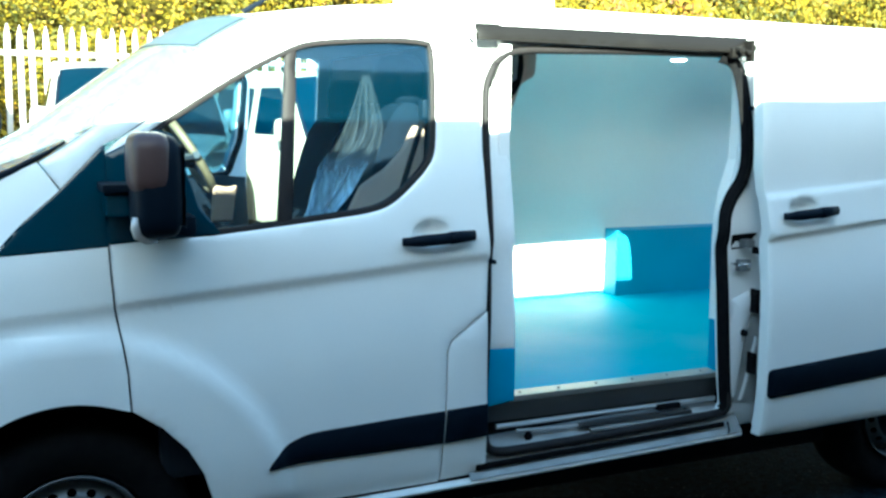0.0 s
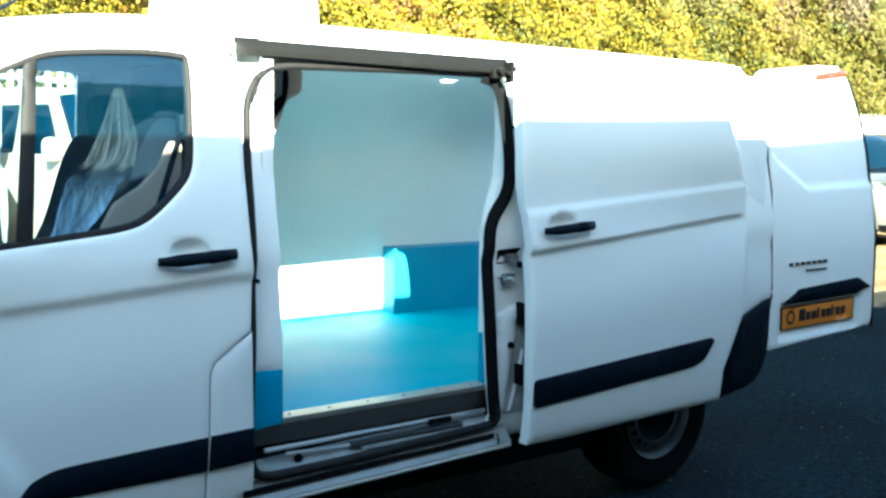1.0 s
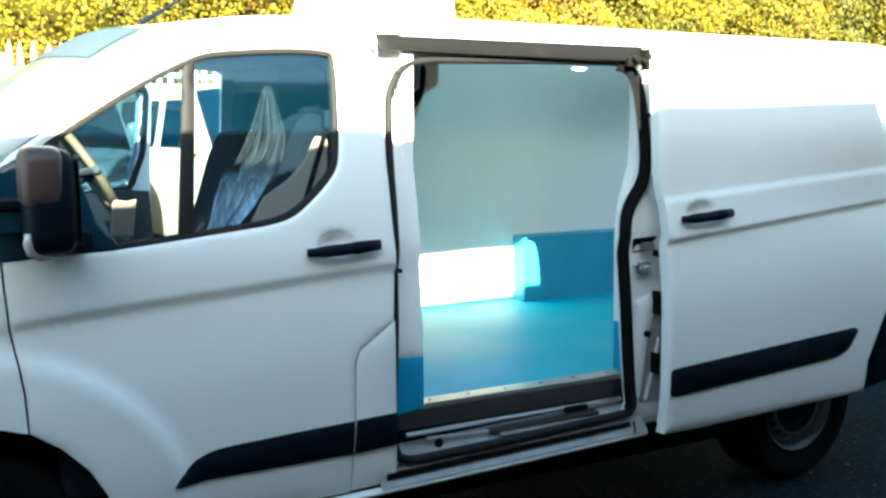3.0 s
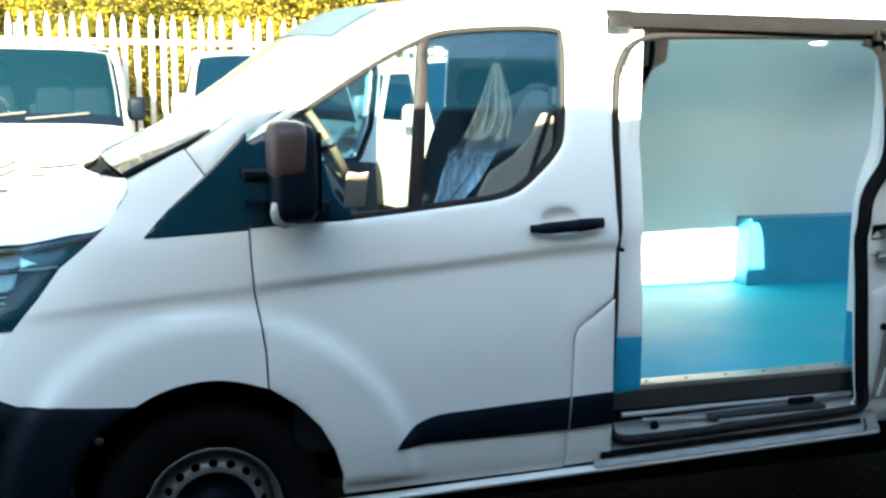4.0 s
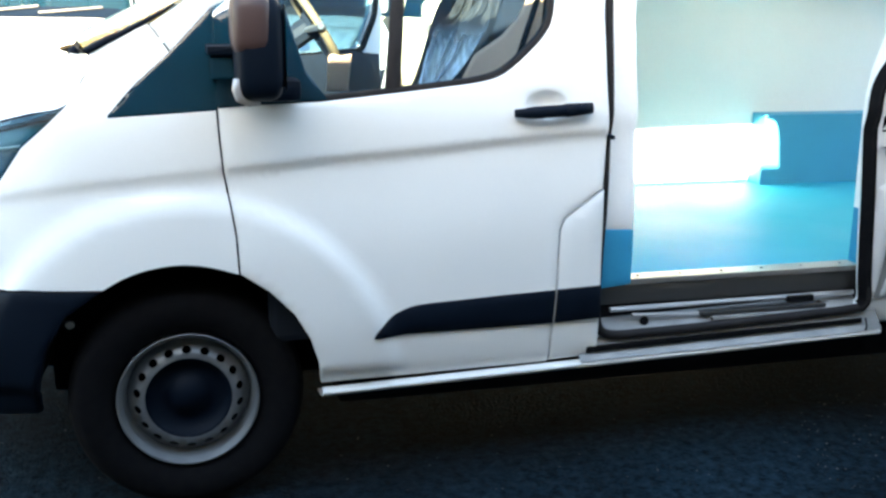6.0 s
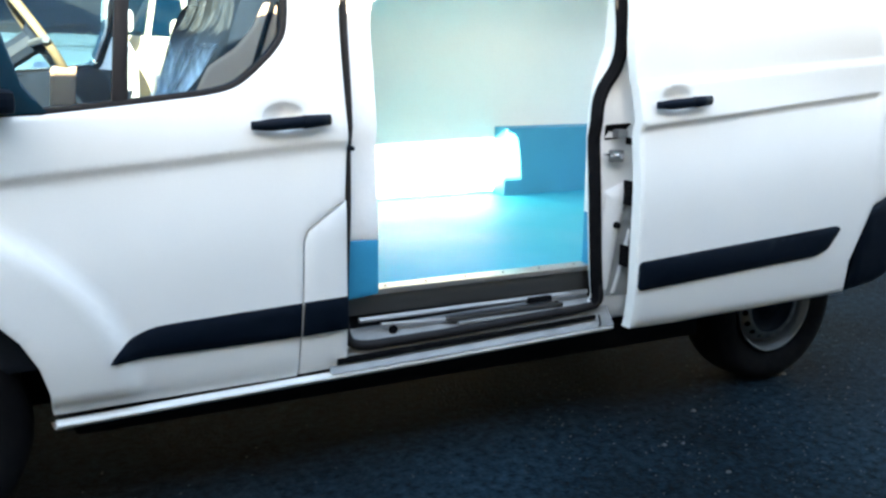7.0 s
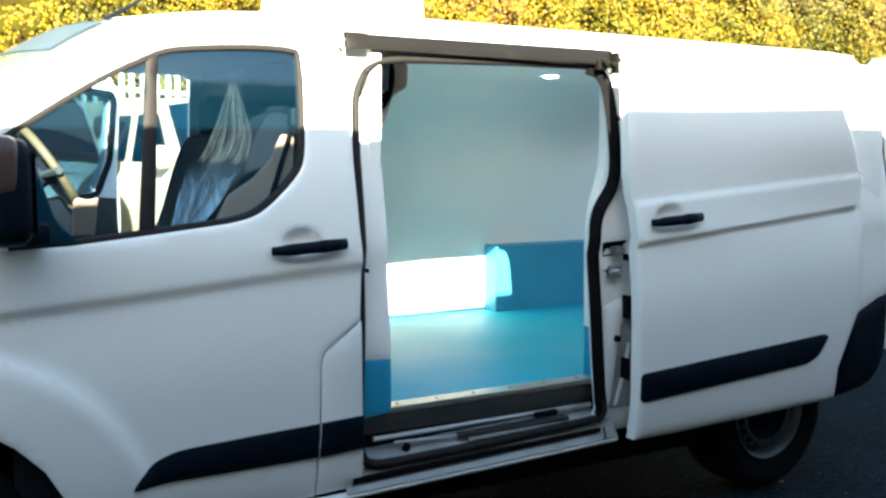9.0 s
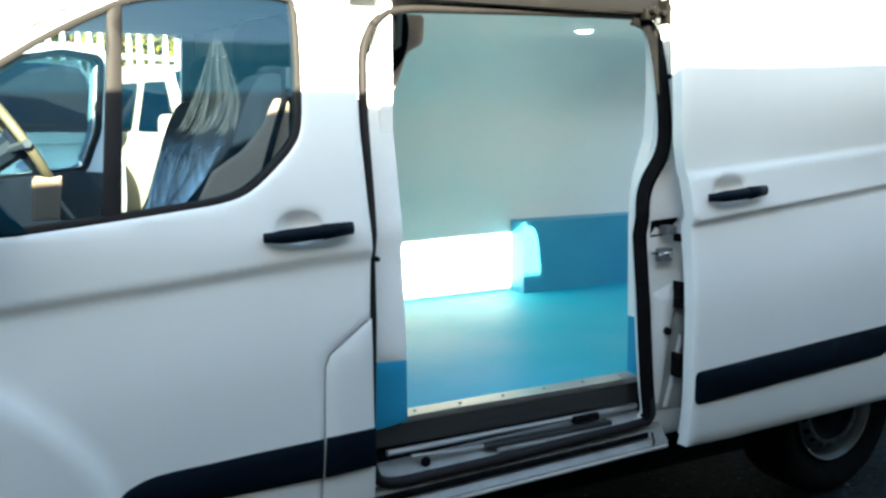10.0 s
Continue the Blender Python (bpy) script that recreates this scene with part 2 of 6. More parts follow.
def rbox(lo, hi, r=0.01, seg=2, m=None):
    """A box with rounded edges."""
    bm = bmesh.new()
    bmesh.ops.create_cube(bm, size=1)
    for v in bm.verts:
        v.co = Vector([lo[i] + (v.co[i] + 0.5) * (hi[i] - lo[i]) for i in range(3)])
    r = min(r, 0.49 * min(abs(hi[i] - lo[i]) for i in range(3)))
    if r > 0:
        bmesh.ops.bevel(bm, geom=bm.edges[:], offset=r, segments=seg, profile=0.7, affect="EDGES")
    if m is not None:
        bmesh.ops.transform(bm, matrix=m, verts=bm.verts)
    return bm


def tube(path, radius, sides=8, squash=1.0):
    """A round bar along a path of points."""
    bm = bmesh.new()
    pts = [Vector(p) for p in path]
    rings = []
    a = None
    for i, p in enumerate(pts):
        d = (pts[min(i + 1, len(pts) - 1)] - pts[max(i - 1, 0)]).normalized()
        if a is None:
            a = d.cross(Vector((0, 0, 1)))
            a = a if a.length > 0.05 else d.cross(Vector((0, 1, 0)))
        a = a - d * a.dot(d)
        a.normalize()
        b = a.cross(d).normalized()
        r = radius[i] if isinstance(radius, (list, tuple)) else radius
        rings.append([bm.verts.new(p + a * r * math.cos(2 * math.pi * k / sides) * squash + b * r * math.sin(2 * math.pi * k / sides)) for k in range(sides)])
    for r0, r1 in zip(rings, rings[1:]):
        for k in range(sides):
            bm.faces.new((r0[k], r0[(k + 1) % sides], r1[(k + 1) % sides], r1[k]))
    bm.faces.new(rings[0])
    bm.faces.new(rings[-1][::-1])
    bmesh.ops.recalc_face_normals(bm, faces=bm.faces)
    return bm


def lathe(profile, seg=48, centre=(0, 0, 0)):
    """Turns a profile of (radius, y) round the y axis."""
    bm = bmesh.new()
    rings = []
    for r, y in profile:
        rings.append([bm.verts.new((centre[0] + r * math.cos(2 * math.pi * k / seg), centre[1] + y, centre[2] + r * math.sin(2 * math.pi * k / seg))) for k in range(seg)])
    for a, b in zip(rings, rings[1:]):
        for k in range(seg):
            bm.faces.new((a[k], a[(k + 1) % seg], b[(k + 1) % seg], b[k]))
    bmesh.ops.recalc_face_normals(bm, faces=bm.faces)
    return bm


def sheet(fn, nu, nv):
    """A grid of faces over fn(u, v), u and v from 0 to 1."""
    verts = [fn(i / nu, j / nv) for j in range(nv + 1) for i in range(nu + 1)]
    faces = [(j * (nu + 1) + i, j * (nu + 1) + i + 1, (j + 1) * (nu + 1) + i + 1, (j + 1) * (nu + 1) + i) for j in range(nv) for i in range(nu)]
    return verts, faces


def curve(pts, n=4, closed=False):
    """Catmull-Rom points through a few control points."""
    out = []
    m = len(pts)
    for i in range(m if closed else m - 1):
        if closed:
            p = [pts[(i + k) % m] for k in (-1, 0, 1, 2)]
        else:
            p = [pts[max(i - 1, 0)], pts[i], pts[i + 1], pts[min(i + 2, m - 1)]]
        p = [np.array(q, float) for q in p]
        for k in range(n):
            u = k / n
            out.append(tuple(0.5 * ((2 * p[1]) + (p[2] - p[0]) * u + (2 * p[0] - 5 * p[1] + 4 * p[2] - p[3]) * u * u + (3 * p[1] - p[0] - 3 * p[2] + p[3]) * u ** 3)))
    if not closed:
        out.append(tuple(map(float, pts[-1])))
    return out


def rounded(pts, r, n=5):
    """A polygon with its corners rounded off."""
    out = []
    m = len(pts)
    for i in range(m):
        p = np.array(pts[i][:2], float)
        q = pts[i][2] if len(pts[i]) > 2 else r
        a, b = np.array(pts[i - 1][:2], float) - p, np.array(pts[(i + 1) % m][:2], float) - p
        la, lb = np.hypot(*a), np.hypot(*b)
        k = min(q, 0.45 * la, 0.45 * lb)
        if k < 1e-4:
            out.append(tuple(p))
            continue
        s, e = p + a / la * k, p + b / lb * k
        for j in range(n + 1):
            u = j / n
            out.append(tuple((1 - u) ** 2 * s + 2 * u * (1 - u) * p + u * u * e))
    return out


def inside(poly, pts):
    """Which of the points lie inside the polygon."""
    poly, pts = np.array(poly), np.array(pts)
    x, y = pts[:, 0], pts[:, 1]
    hit = np.zeros(len(pts), bool)
    for (x0, y0), (x1, y1) in zip(poly, np.roll(poly, -1, axis=0)):
        c = (y0 > y) != (y1 > y)
        if y1 != y0:
            hit ^= c & (x < (x1 - x0) * (y - y0) / (y1 - y0) + x0)
    return hit


def dense(poly, step):
    out = []
    for (a, b) in zip(poly, poly[1:] + poly[:1]):
        a, b = np.array(a, float), np.array(b, float)
        n = max(1, int(math.ceil(np.hypot(*(b - a)) / step)))
        out += [tuple(a + (b - a) * k / n) for k in range(n)]
    return out


def area(poly):
    p = np.array(poly)
    q = np.roll(p, -1, axis=0)
    return 0.5 * np.sum(p[:, 0] * q[:, 1] - q[:, 0] * p[:, 1])


def inset(poly, d):
    """The polygon moved inwards by d."""
    p = np.array(poly, float)
    s = 1 if area(poly) > 0 else -1
    e0 = p - np.roll(p, 1, axis=0)
    e1 = np.roll(p, -1, axis=0) - p
    e0 /= np.maximum(np.hypot(*e0.T), 1e-9)[:, None]
    e1 /= np.maximum(np.hypot(*e1.T), 1e-9)[:, None]
    n = np.stack([-(e0 + e1)[:, 1], (e0 + e1)[:, 0]], 1)
    n /= np.maximum(np.hypot(*n.T), 0.3)[:, None]
    return [tuple(q) for q in p + s * d * n]


def plate_mesh(outline, place, thick, step=0.05, holes=(), roll=0.004, edge=0.008, lines=()):
    """A solid plate: the flat outline with holes, laid by place(a, b, depth) and given thickness, its rim rolled a little."""
    loops = [dense(list(outline), step)] + [dense(list(h), step) for h in holes]
    pts, edges = [], []
    for lp in loops:
        b = len(pts)
        pts += lp
        edges += [(b + i, b + (i + 1) % len(lp)) for i in range(len(lp))]
    nb = len(pts)
    rims = [inset(loops[0], edge)] + [inset(h, -edge) for h in loops[1:]]
    extra = [q for r in rims for q in r] if roll else []
    a = np.array(loops[0])
    lo, hi = a.min(0), a.max(0)
    gx, gy = np.meshgrid(np.arange(lo[0] + step / 2, hi[0], step), np.arange(lo[1] + step / 2, hi[1], step))
    grid = np.stack([gx.ravel(), gy.ravel()], 1)
    bnd = np.array(pts)
    if len(grid):
        far = np.array([np.min(np.hypot(*(bnd - g).T)) for g in grid])
        extra += [tuple(g) for g in grid[far > max(0.45 * step, edge * 1.6 if roll else 0)]]
    for ln in lines:
        extra += dense(list(ln), step * 0.7)[: -1]
    if extra:
        ok = inside(loops[0], extra)
        for h in loops[1:]:
            ok &= ~inside(h, extra)
        extra = [e for e, k in zip(extra, ok) if k]
    allp = pts + extra
    v2, _, tris, orig, _, _ = geometry.delaunay_2d_cdt([Vector(p) for p in allp], edges, [], 0, 1e-6)
    v2 = [(v.x, v.y) for v in v2]
    cen = [tuple(np.mean([v2[i] for i in t], axis=0)) for t in tris]
    ok = inside(loops[0], cen)
    for h in loops[1:]:
        ok &= ~inside(h, cen)
    tris = [t for t, k in zip(tris, ok) if k]
    rimset = set()
    for i, o in enumerate(orig):
        if any(k < nb for k in o):
            rimset.add(i)
    n = len(v2)
    verts = [place(p[0], p[1], roll if i in rimset else 0.0) for i, p in enumerate(v2)]
    faces = []
    for t in tris:
        p, q, r = (v2[i] for i in t)
        faces.append(t if (q[0] - p[0]) * (r[1] - p[1]) - (r[0] - p[0]) * (q[1] - p[1]) > 0 else t[::-1])
    smooth = len(faces)
    count = {}
    for f in faces:
        for a0, b0 in ((f[0], f[1]), (f[1], f[2]), (f[2], f[0])):
            count[(a0, b0)] = 1
    border = [(a0, b0) for (a0, b0) in count if (b0, a0) not in count]
    ids = {}
    for a0, b0 in border:
        for k in (a0, b0):
            if k not in ids:
                ids[k] = len(verts)
                verts.append(verts[k].copy())
                verts.append(place(v2[k][0], v2[k][1], thick))
    rim = [(b0, a0) for a0, b0 in border]
    faces += [(ids[b0], ids[a0], ids[a0] + 1, ids[b0] + 1) for a0, b0 in border]
    back0 = len(verts)
    verts += [place(p[0], p[1], thick) for p in v2]
    faces += [tuple(back0 + i for i in f[::-1]) for f in faces[:smooth]]
    return verts, faces, smooth


def plate(name, outline, place, mat, parent, thick=0.01, step=0.05, holes=(), roll=0.004, edge=0.008, label="", lines=()):
    v, f, smooth = plate_mesh(outline, place, thick, step, holes, roll, edge, lines)
    me = bpy.data.meshes.new(name)
    me.from_pydata([tuple(p) for p in v], [], f)
    me.update()
    flags = [i < smooth for i in range(len(me.polygons))]
    me.polygons.foreach_set("use_smooth", flags)
    return finish(name, me, mat, parent, label, False)


def inward(s):
    """The level direction into the van at s."""
    if s > 0.0:
        return Vector((0, 1, 0))
    h = 0.02
    dx = lerp_table(PLAN_X, s + h) - lerp_table(PLAN_X, s - h)
    dy = lerp_table(PLAN_Y, s + h) - lerp_table(PLAN_Y, s - h)
    return Vector((-dy, dx, 0)).normalized()


def on_skin(off=0.0, fn=skin):
    return lambda s, z, d: fn(s, z) + (off + d) * inward(s)


def flat_y(y, lean=0.0):
    return lambda x, z, d: Vector((x, y + d + lean * z, z))


def mirror_y(p, mid=0.99):
    return Vector((p.x, 2 * mid - p.y, p.z))


def copy_mesh(ob, name, parent, m):
    """The same mesh again as a part of its own."""
    o = new(name, ob.data)
    o.parent = parent
    o.matrix_basis = m
    return o


def far_side(name, ob, mat, parent):
    """The opposite hand of a part, mirrored across the van."""
    me = ob.data
    v = [(p.co.x, 1.98 - p.co.y, p.co.z) for p in me.vertices]
    f = [tuple(q.vertices)[::-1] for q in me.polygons]
    o = raw(name, v, f, mat, parent)
    o.data.polygons.foreach_set("use_smooth", [q.use_smooth for q in me.polygons])
    return o


# ---- the panel van with its open sliding door, open rear door and open driver's door ----
van = thing("panel_van", "white refrigerated panel van with open sliding door", "van")
CREASE_ROWS = [[(s, lerp_table(CREASE, s) + d) for s in (-0.7, -0.4, -0.1, 0.2, 0.5, 0.8, 1.1, 1.4)] + [(1.4, lerp_table(CREASE, 1.4) + d)] for d in (0.006, -0.002, -0.011, -0.022, -0.04)]
ARCH = [(-0.211, 0.712), (-0.154, 0.744), (-0.089, 0.766), (-0.009, 0.776), (0.073, 0.766), (0.157, 0.739), (0.239, 0.683), (0.308, 0.610), (0.354, 0.529), (0.379, 0.446), (0.390, 0.362)]
GAP = 0.003

# front wing with the foot of the windscreen pillar
wing = [(-0.64, 0.722), (-0.561, 0.706), (-0.434, 0.715)] + curve(ARCH[:6], 3)[:-1] + [(0.157 - GAP, 0.741), (0.152 - GAP, 0.848), (0.141 - GAP, 0.929), (0.125 - GAP, 1.026), (0.118 - GAP, 1.124), (0.115 - GAP, 1.196),
        (-0.172, 1.180), (-0.09, 1.262), (0.0, 1.345), (-0.055, 1.424), (-0.222, 1.346), (-0.226, 1.304), (-0.25, 1.275), (-0.318, 1.205), (-0.48, 1.098), (-0.54, 1.008), (-0.612, 0.918), (-0.66, 0.80), (-0.70, 0.745)]
front_wing = plate("front_wing", wing, on_skin(), PAINT, van, step=0.03, thick=0.02, lines=CREASE_ROWS, roll=0.0)
far_side("front_wing", front_wing, PAINT, van)
# white upper half of the bumper, below the lamp
nose = [(-1.60, 0.715), (-1.0, 0.722), (-0.867, 0.729), (-0.720, 0.748), (-0.6625, 0.800), (-0.6145, 0.914), (-0.99, 0.864), (-1.045, 0.908), (-1.18, 1.005), (-1.35, 0.985), (-1.60, 0.97)]
bumper_skin = plate("bumper_skin", nose, on_skin(), PAINT, van, step=0.04, thick=0.02, roll=0.0)
far_side("bumper_skin", bumper_skin, PAINT, van)
# black lower bumper
low = [(-1.62, 0.26), (-1.1, 0.27), (-0.9, 0.285), (-0.62, 0.30), (-0.45, 0.32), (-0.425, 0.42), (-0.39, 0.53), (-0.32, 0.635), (-0.215, 0.708), (-0.434, 0.708), (-0.561, 0.699), (-0.657, 0.712), (-0.701, 0.727), (-0.720, 0.742), (-0.867, 0.723), (-1.0, 0.716), (-1.62, 0.708)]


def bumper_place(s, z, d):
    proud = 0.010 * smooth01((0.715 - z) / 0.01) * smooth01((-0.5 - s) / 0.2)
    dent = 0.02 * smooth01((z - 0.605) / 0.01) * smooth01((0.625 - z) / 0.01) * smooth01((-0.62 - s) / 0.05)
    lip = 0.012 * smooth01((0.42 - z) / 0.015) * smooth01((-0.7 - s) / 0.1)
    return skin(s, z) + (d - proud + dent * 0.5 + lip) * inward(s)


front_bumper = plate("front_bumper", low, bumper_place, BLACK, van, step=0.025, thick=0.03, label="black textured plastic lower front bumper")
far_side("front_bumper", front_bumper, BLACK, van)
fog = plate("fog_grille", rounded([(-1.13, 0.475), (-0.89, 0.492), (-0.83, 0.60), (-1.06, 0.605)], 0.02), on_skin(-0.014), DARK, front_bumper, step=0.03, thick=0.01)
plate("fog_surround", rounded([(-1.17, 0.462), (-0.86, 0.478), (-0.64, 0.545), (-0.60, 0.650), (-0.75, 0.645), (-1.13, 0.628)], 0.03), on_skin(-0.020), BLACK, front_bumper, step=0.03, thick=0.012, roll=0.008, edge=0.012, holes=[rounded([(-1.13, 0.480), (-0.89, 0.497), (-0.83, 0.60), (-1.06, 0.605)], 0.02)])
for k in range(4):
    z = 0.495 + 0.029 * k
    part("slat", tube([skin(s, z + 0.02 * (s + 1.0)) - 0.017 * inward(s) for s in (-1.05, -0.99, -0.94, -0.88 + 0.01 * k)], 0.006, 6), BLACK, front_bumper)
part("bumper_lip", tube([skin(s, z) - 0.006 * inward(s) for s, z in ((-1.3, 0.43), (-1.1, 0.425), (-1.0, 0.415), (-0.88, 0.415), (-0.77, 0.427))], [0.006, 0.006, 0.006, 0.004, 0.002], 6), BLACK_GLOSS, front_bumper)
part("bumper_edge", tube([skin(s, z) - 0.02 * inward(s) for s, z in ((-1.3, 0.615), (-1.05, 0.622), (-0.9, 0.632), (-0.75, 0.652), (-0.60, 0.668))], [0.012, 0.012, 0.012, 0.010, 0.003], 8), BLACK, front_bumper)
# grille between the lamps
grille = thing("grille", "dark grille with chrome bars", "")
del grille["label"]
grille.parent = van
raw("mesh_panel", *sheet(lambda u, v: skin(-1.60 + 0.40 * u, 0.74 + 0.20 * v) - 0.004 * inward(-1.6 + 0.4 * u), 6, 4), DARK, grille)
for k in range(3):
    part("bar", tube([skin(s, 0.78 + 0.06 * k) - 0.012 * inward(s) for s in (-1.62, -1.5, -1.38, -1.25)], 0.009, 6), CHROME, grille)

# head lamp: dark bowl, chrome units, clear lens
LAMP = [(-1.175, 1.008), (-1.047, 0.912), (-0.99, 0.868), (-0.70, 0.906), (-0.613, 0.921), (-0.54, 1.010), (-0.48, 1.098), (-0.318, 1.203), (-0.50, 1.180), (-0.78, 1.142), (-0.953, 1.120), (-1.075, 1.068)]
lamp = plate("headlight", LAMP, on_skin(0.10), LAMP_DARK, van, step=0.04, thick=0.02, label="large swept-back clear headlight")
plate("bezel", LAMP, on_skin(0.004), BLACK_GLOSS, lamp, step=0.03, thick=0.05, holes=[inset(LAMP, 0.012)], roll=0)
lens = plate("lens", inset(LAMP, 0.004), on_skin(-0.001), LENS, lamp, step=0.03, thick=0.003, roll=0.003)
lens.visible_shadow = False


def bowl(s, z, r, depth, name, mat, off=0.05):
    """A round reflector set into the lamp, facing outwards."""
    c, n = skin(s, z) + off * inward(s), inward(s)
    a = Vector((0, 0, 1)).cross(n).normalized()
    b = n.cross(a)
    rings = [(1.0, -0.03), (0.97, -0.034), (0.9, -0.02), (0.7, 0.0), (0.4, 0.018), (0.0, 0.022)]
    v, f, m = [], [], 20
    for q, d in rings:
        for k in range(m):
            v.append(c + a * r * q * math.cos(2 * math.pi * k / m) + b * r * q * math.sin(2 * math.pi * k / m) + n * d * depth)
    for i in range(len(rings) - 1):
        for k in range(m):
            f.append((i * m + k, i * m + (k + 1) % m, (i + 1) * m + (k + 1) % m, (i + 1) * m + k))
    return raw(name, v, f, mat, lamp, smooth=True)


bowl(-1.088, 0.965, 0.058, 0.9, "reflector", REFLECTOR, 0.055)
bowl(-0.955, 0.968, 0.052, 0.9, "reflector", REFLECTOR, 0.055)
plate("rear_lining", rounded([(-0.80, 1.128), (-0.335, 1.194), (-0.476, 1.104), (-0.676, 1.080), (-0.74, 1.085)], 0.006), on_skin(0.03), LAMP_TEAL, lamp, step=0.03, thick=0.006)
plate("lower_lining", rounded([(-0.693, 1.064), (-0.494, 1.088), (-0.56, 0.99), (-0.628, 0.924), (-0.80, 0.900), (-0.775, 0.972)], 0.006), on_skin(0.055), LAMP_DARK, lamp, step=0.03, thick=0.006)
plate("upper_bowl", rounded([(-1.15, 1.030), (-1.08, 1.066), (-0.95, 1.104), (-0.79, 1.112), (-0.73, 1.088), (-0.79, 1.072), (-0.948, 1.055)], 0.01), lambda s, z, d: on_skin(0.028)(s, z, d) + Vector((0, 0.05 * math.sin(max(0.0, min(1.0, (z - 1.03 - 0.1 * (s + 1.15)) / 0.075)) * math.pi), 0)), LAMP_SATIN, lamp, step=0.015, thick=0.006)
plate("centre_panel", rounded([(-1.01, 1.024), (-0.75, 1.062), (-0.716, 1.022), (-0.802, 1.004), (-0.781, 0.962), (-0.879, 0.948), (-0.905, 0.992)], 0.008), on_skin(0.042), LAMP_SATIN, lamp, step=0.02, thick=0.006)
plate("foot_panel", rounded([(-0.880, 0.944), (-0.807, 0.957), (-0.797, 0.921), (-0.842, 0.914)], 0.005), on_skin(0.032), PAINT_IN, lamp, step=0.02, thick=0.006)
plate("light_pipe", rounded([(-0.756, 1.111), (-0.625, 1.103), (-0.710, 1.086)], 0.003), on_skin(0.014), PAINT, lamp, step=0.02, thick=0.006)
# tan panel paints the ground's reflection low in the lamp
plate("low_lining", rounded([(-1.115, 0.905), (-0.988, 0.922), (-0.925, 0.912), (-0.976, 0.878), (-1.03, 0.892)], 0.01), on_skin(0.034), LAMP_WARM, lamp, step=0.03, thick=0.006)
part("trim_line", tube([skin(s, z) + 0.012 * inward(s) for s, z in ((-0.70, 1.081), (-0.58, 1.092), (-0.472, 1.104))], 0.0035, 6), LAMP_SATIN, lamp)
part("trim_bar", tube([skin(s, z) + 0.016 * inward(s) for s, z in ((-1.16, 1.026), (-1.07, 1.042), (-0.988, 1.051), (-0.86, 1.063), (-0.76, 1.076))], 0.006, 6), LAMP_DARK, lamp)
for k in range(4):
    z = 1.010 - 0.017 * k
    part("rib", tube([skin(-0.80 + 0.012 * k, z - 0.002) + 0.034 * inward(-0.8), skin(-0.722 + 0.004 * k, z + 0.008) + 0.034 * inward(-0.73)], 0.0035, 6), LAMP_SATIN, lamp)
far_side("headlight", lamp, BLACK_GLOSS, van)

# bonnet: from the windscreen foot down to the lamps, crowned across
BON = [(-0.226, 1.345), (-0.229, 1.306), (-0.254, 1.278), (-0.322, 1.210), (-0.50, 1.187), (-0.78, 1.149), (-0.953, 1.128), (-1.08, 1.074), (-1.18, 1.014), (-1.35, 0.990), (-1.65, 0.975)]
RIDGE = [(0.0, (-0.375, 1.325)), (0.15, (-0.405, 1.316)), (0.3, (-0.45, 1.302)), (0.55, (-0.58, 1.255)), (0.75, (-0.72, 1.175)), (0.9, (-0.83, 1.085)), (1.0, (-0.885, 0.98))]
bon_edge = curve([(s, z) for s, z in BON], 4)


def bonnet_point(u, v):
    s, z = bon_edge[min(len(bon_edge) - 1, int(round(u * (len(bon_edge) - 1))))]
    e = skin(s, z)
    cx = lerp_table([(a, b[0]) for a, b in RIDGE], u)
    cz = lerp_table([(a, b[1]) for a, b in RIDGE], u)
    k = 1 - abs(2 * v - 1)
    q = math.sin(k * math.pi / 2) ** 0.7
    y = e.y + (0.99 - e.y) * k
    y = y if v <= 0.5 else 1.98 - y
    bead = 0.012 * math.exp(-((k - 0.45) / 0.10) ** 2) * smooth01((0.85 - u) / 0.3) * smooth01(u / 0.1)
    return Vector((e.x + (cx - e.x) * (1 - (1 - k) ** 1.6), y, e.z + (cz - e.z) * q + bead))


raw("bonnet", *sheet(bonnet_point, len(bon_edge) - 1, 40), PAINT, van, smooth=True)
# dark sheet paints the shade in the gap under the bonnet
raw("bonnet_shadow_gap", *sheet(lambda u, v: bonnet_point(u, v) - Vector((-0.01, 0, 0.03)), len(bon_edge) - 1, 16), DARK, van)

# windscreen, scuttle and wipers
WS = [(-0.222, 1.346), (-0.055, 1.424), (0.105, 1.528), (0.268, 1.650), (0.372, 1.729), (0.47, 1.794), (0.56, 1.843)]
CANT = [(0.555, 1.843), (0.66, 1.862), (0.80, 1.880), (1.0, 1.895), (1.262, 1.908), (1.5, 1.915), (4.0, 1.915)]
ws_edge = curve(WS, 4)


def screen_point(u, v, dip=0.0):
    s, z = ws_edge[int(round(u * (len(ws_edge) - 1)))]
    e = skin(s, z)
    k = 1 - abs(2 * v - 1)
    y = e.y + (0.99 - e.y) * k
    y = y if v <= 0.5 else 1.98 - y
    bulge = math.sin(k * math.pi / 2)
    return Vector((e.x - 0.10 * bulge * (1 - 0.55 * u) + dip, y, e.z + (0.03 + 0.016 * u) * bulge - dip * 0.6))


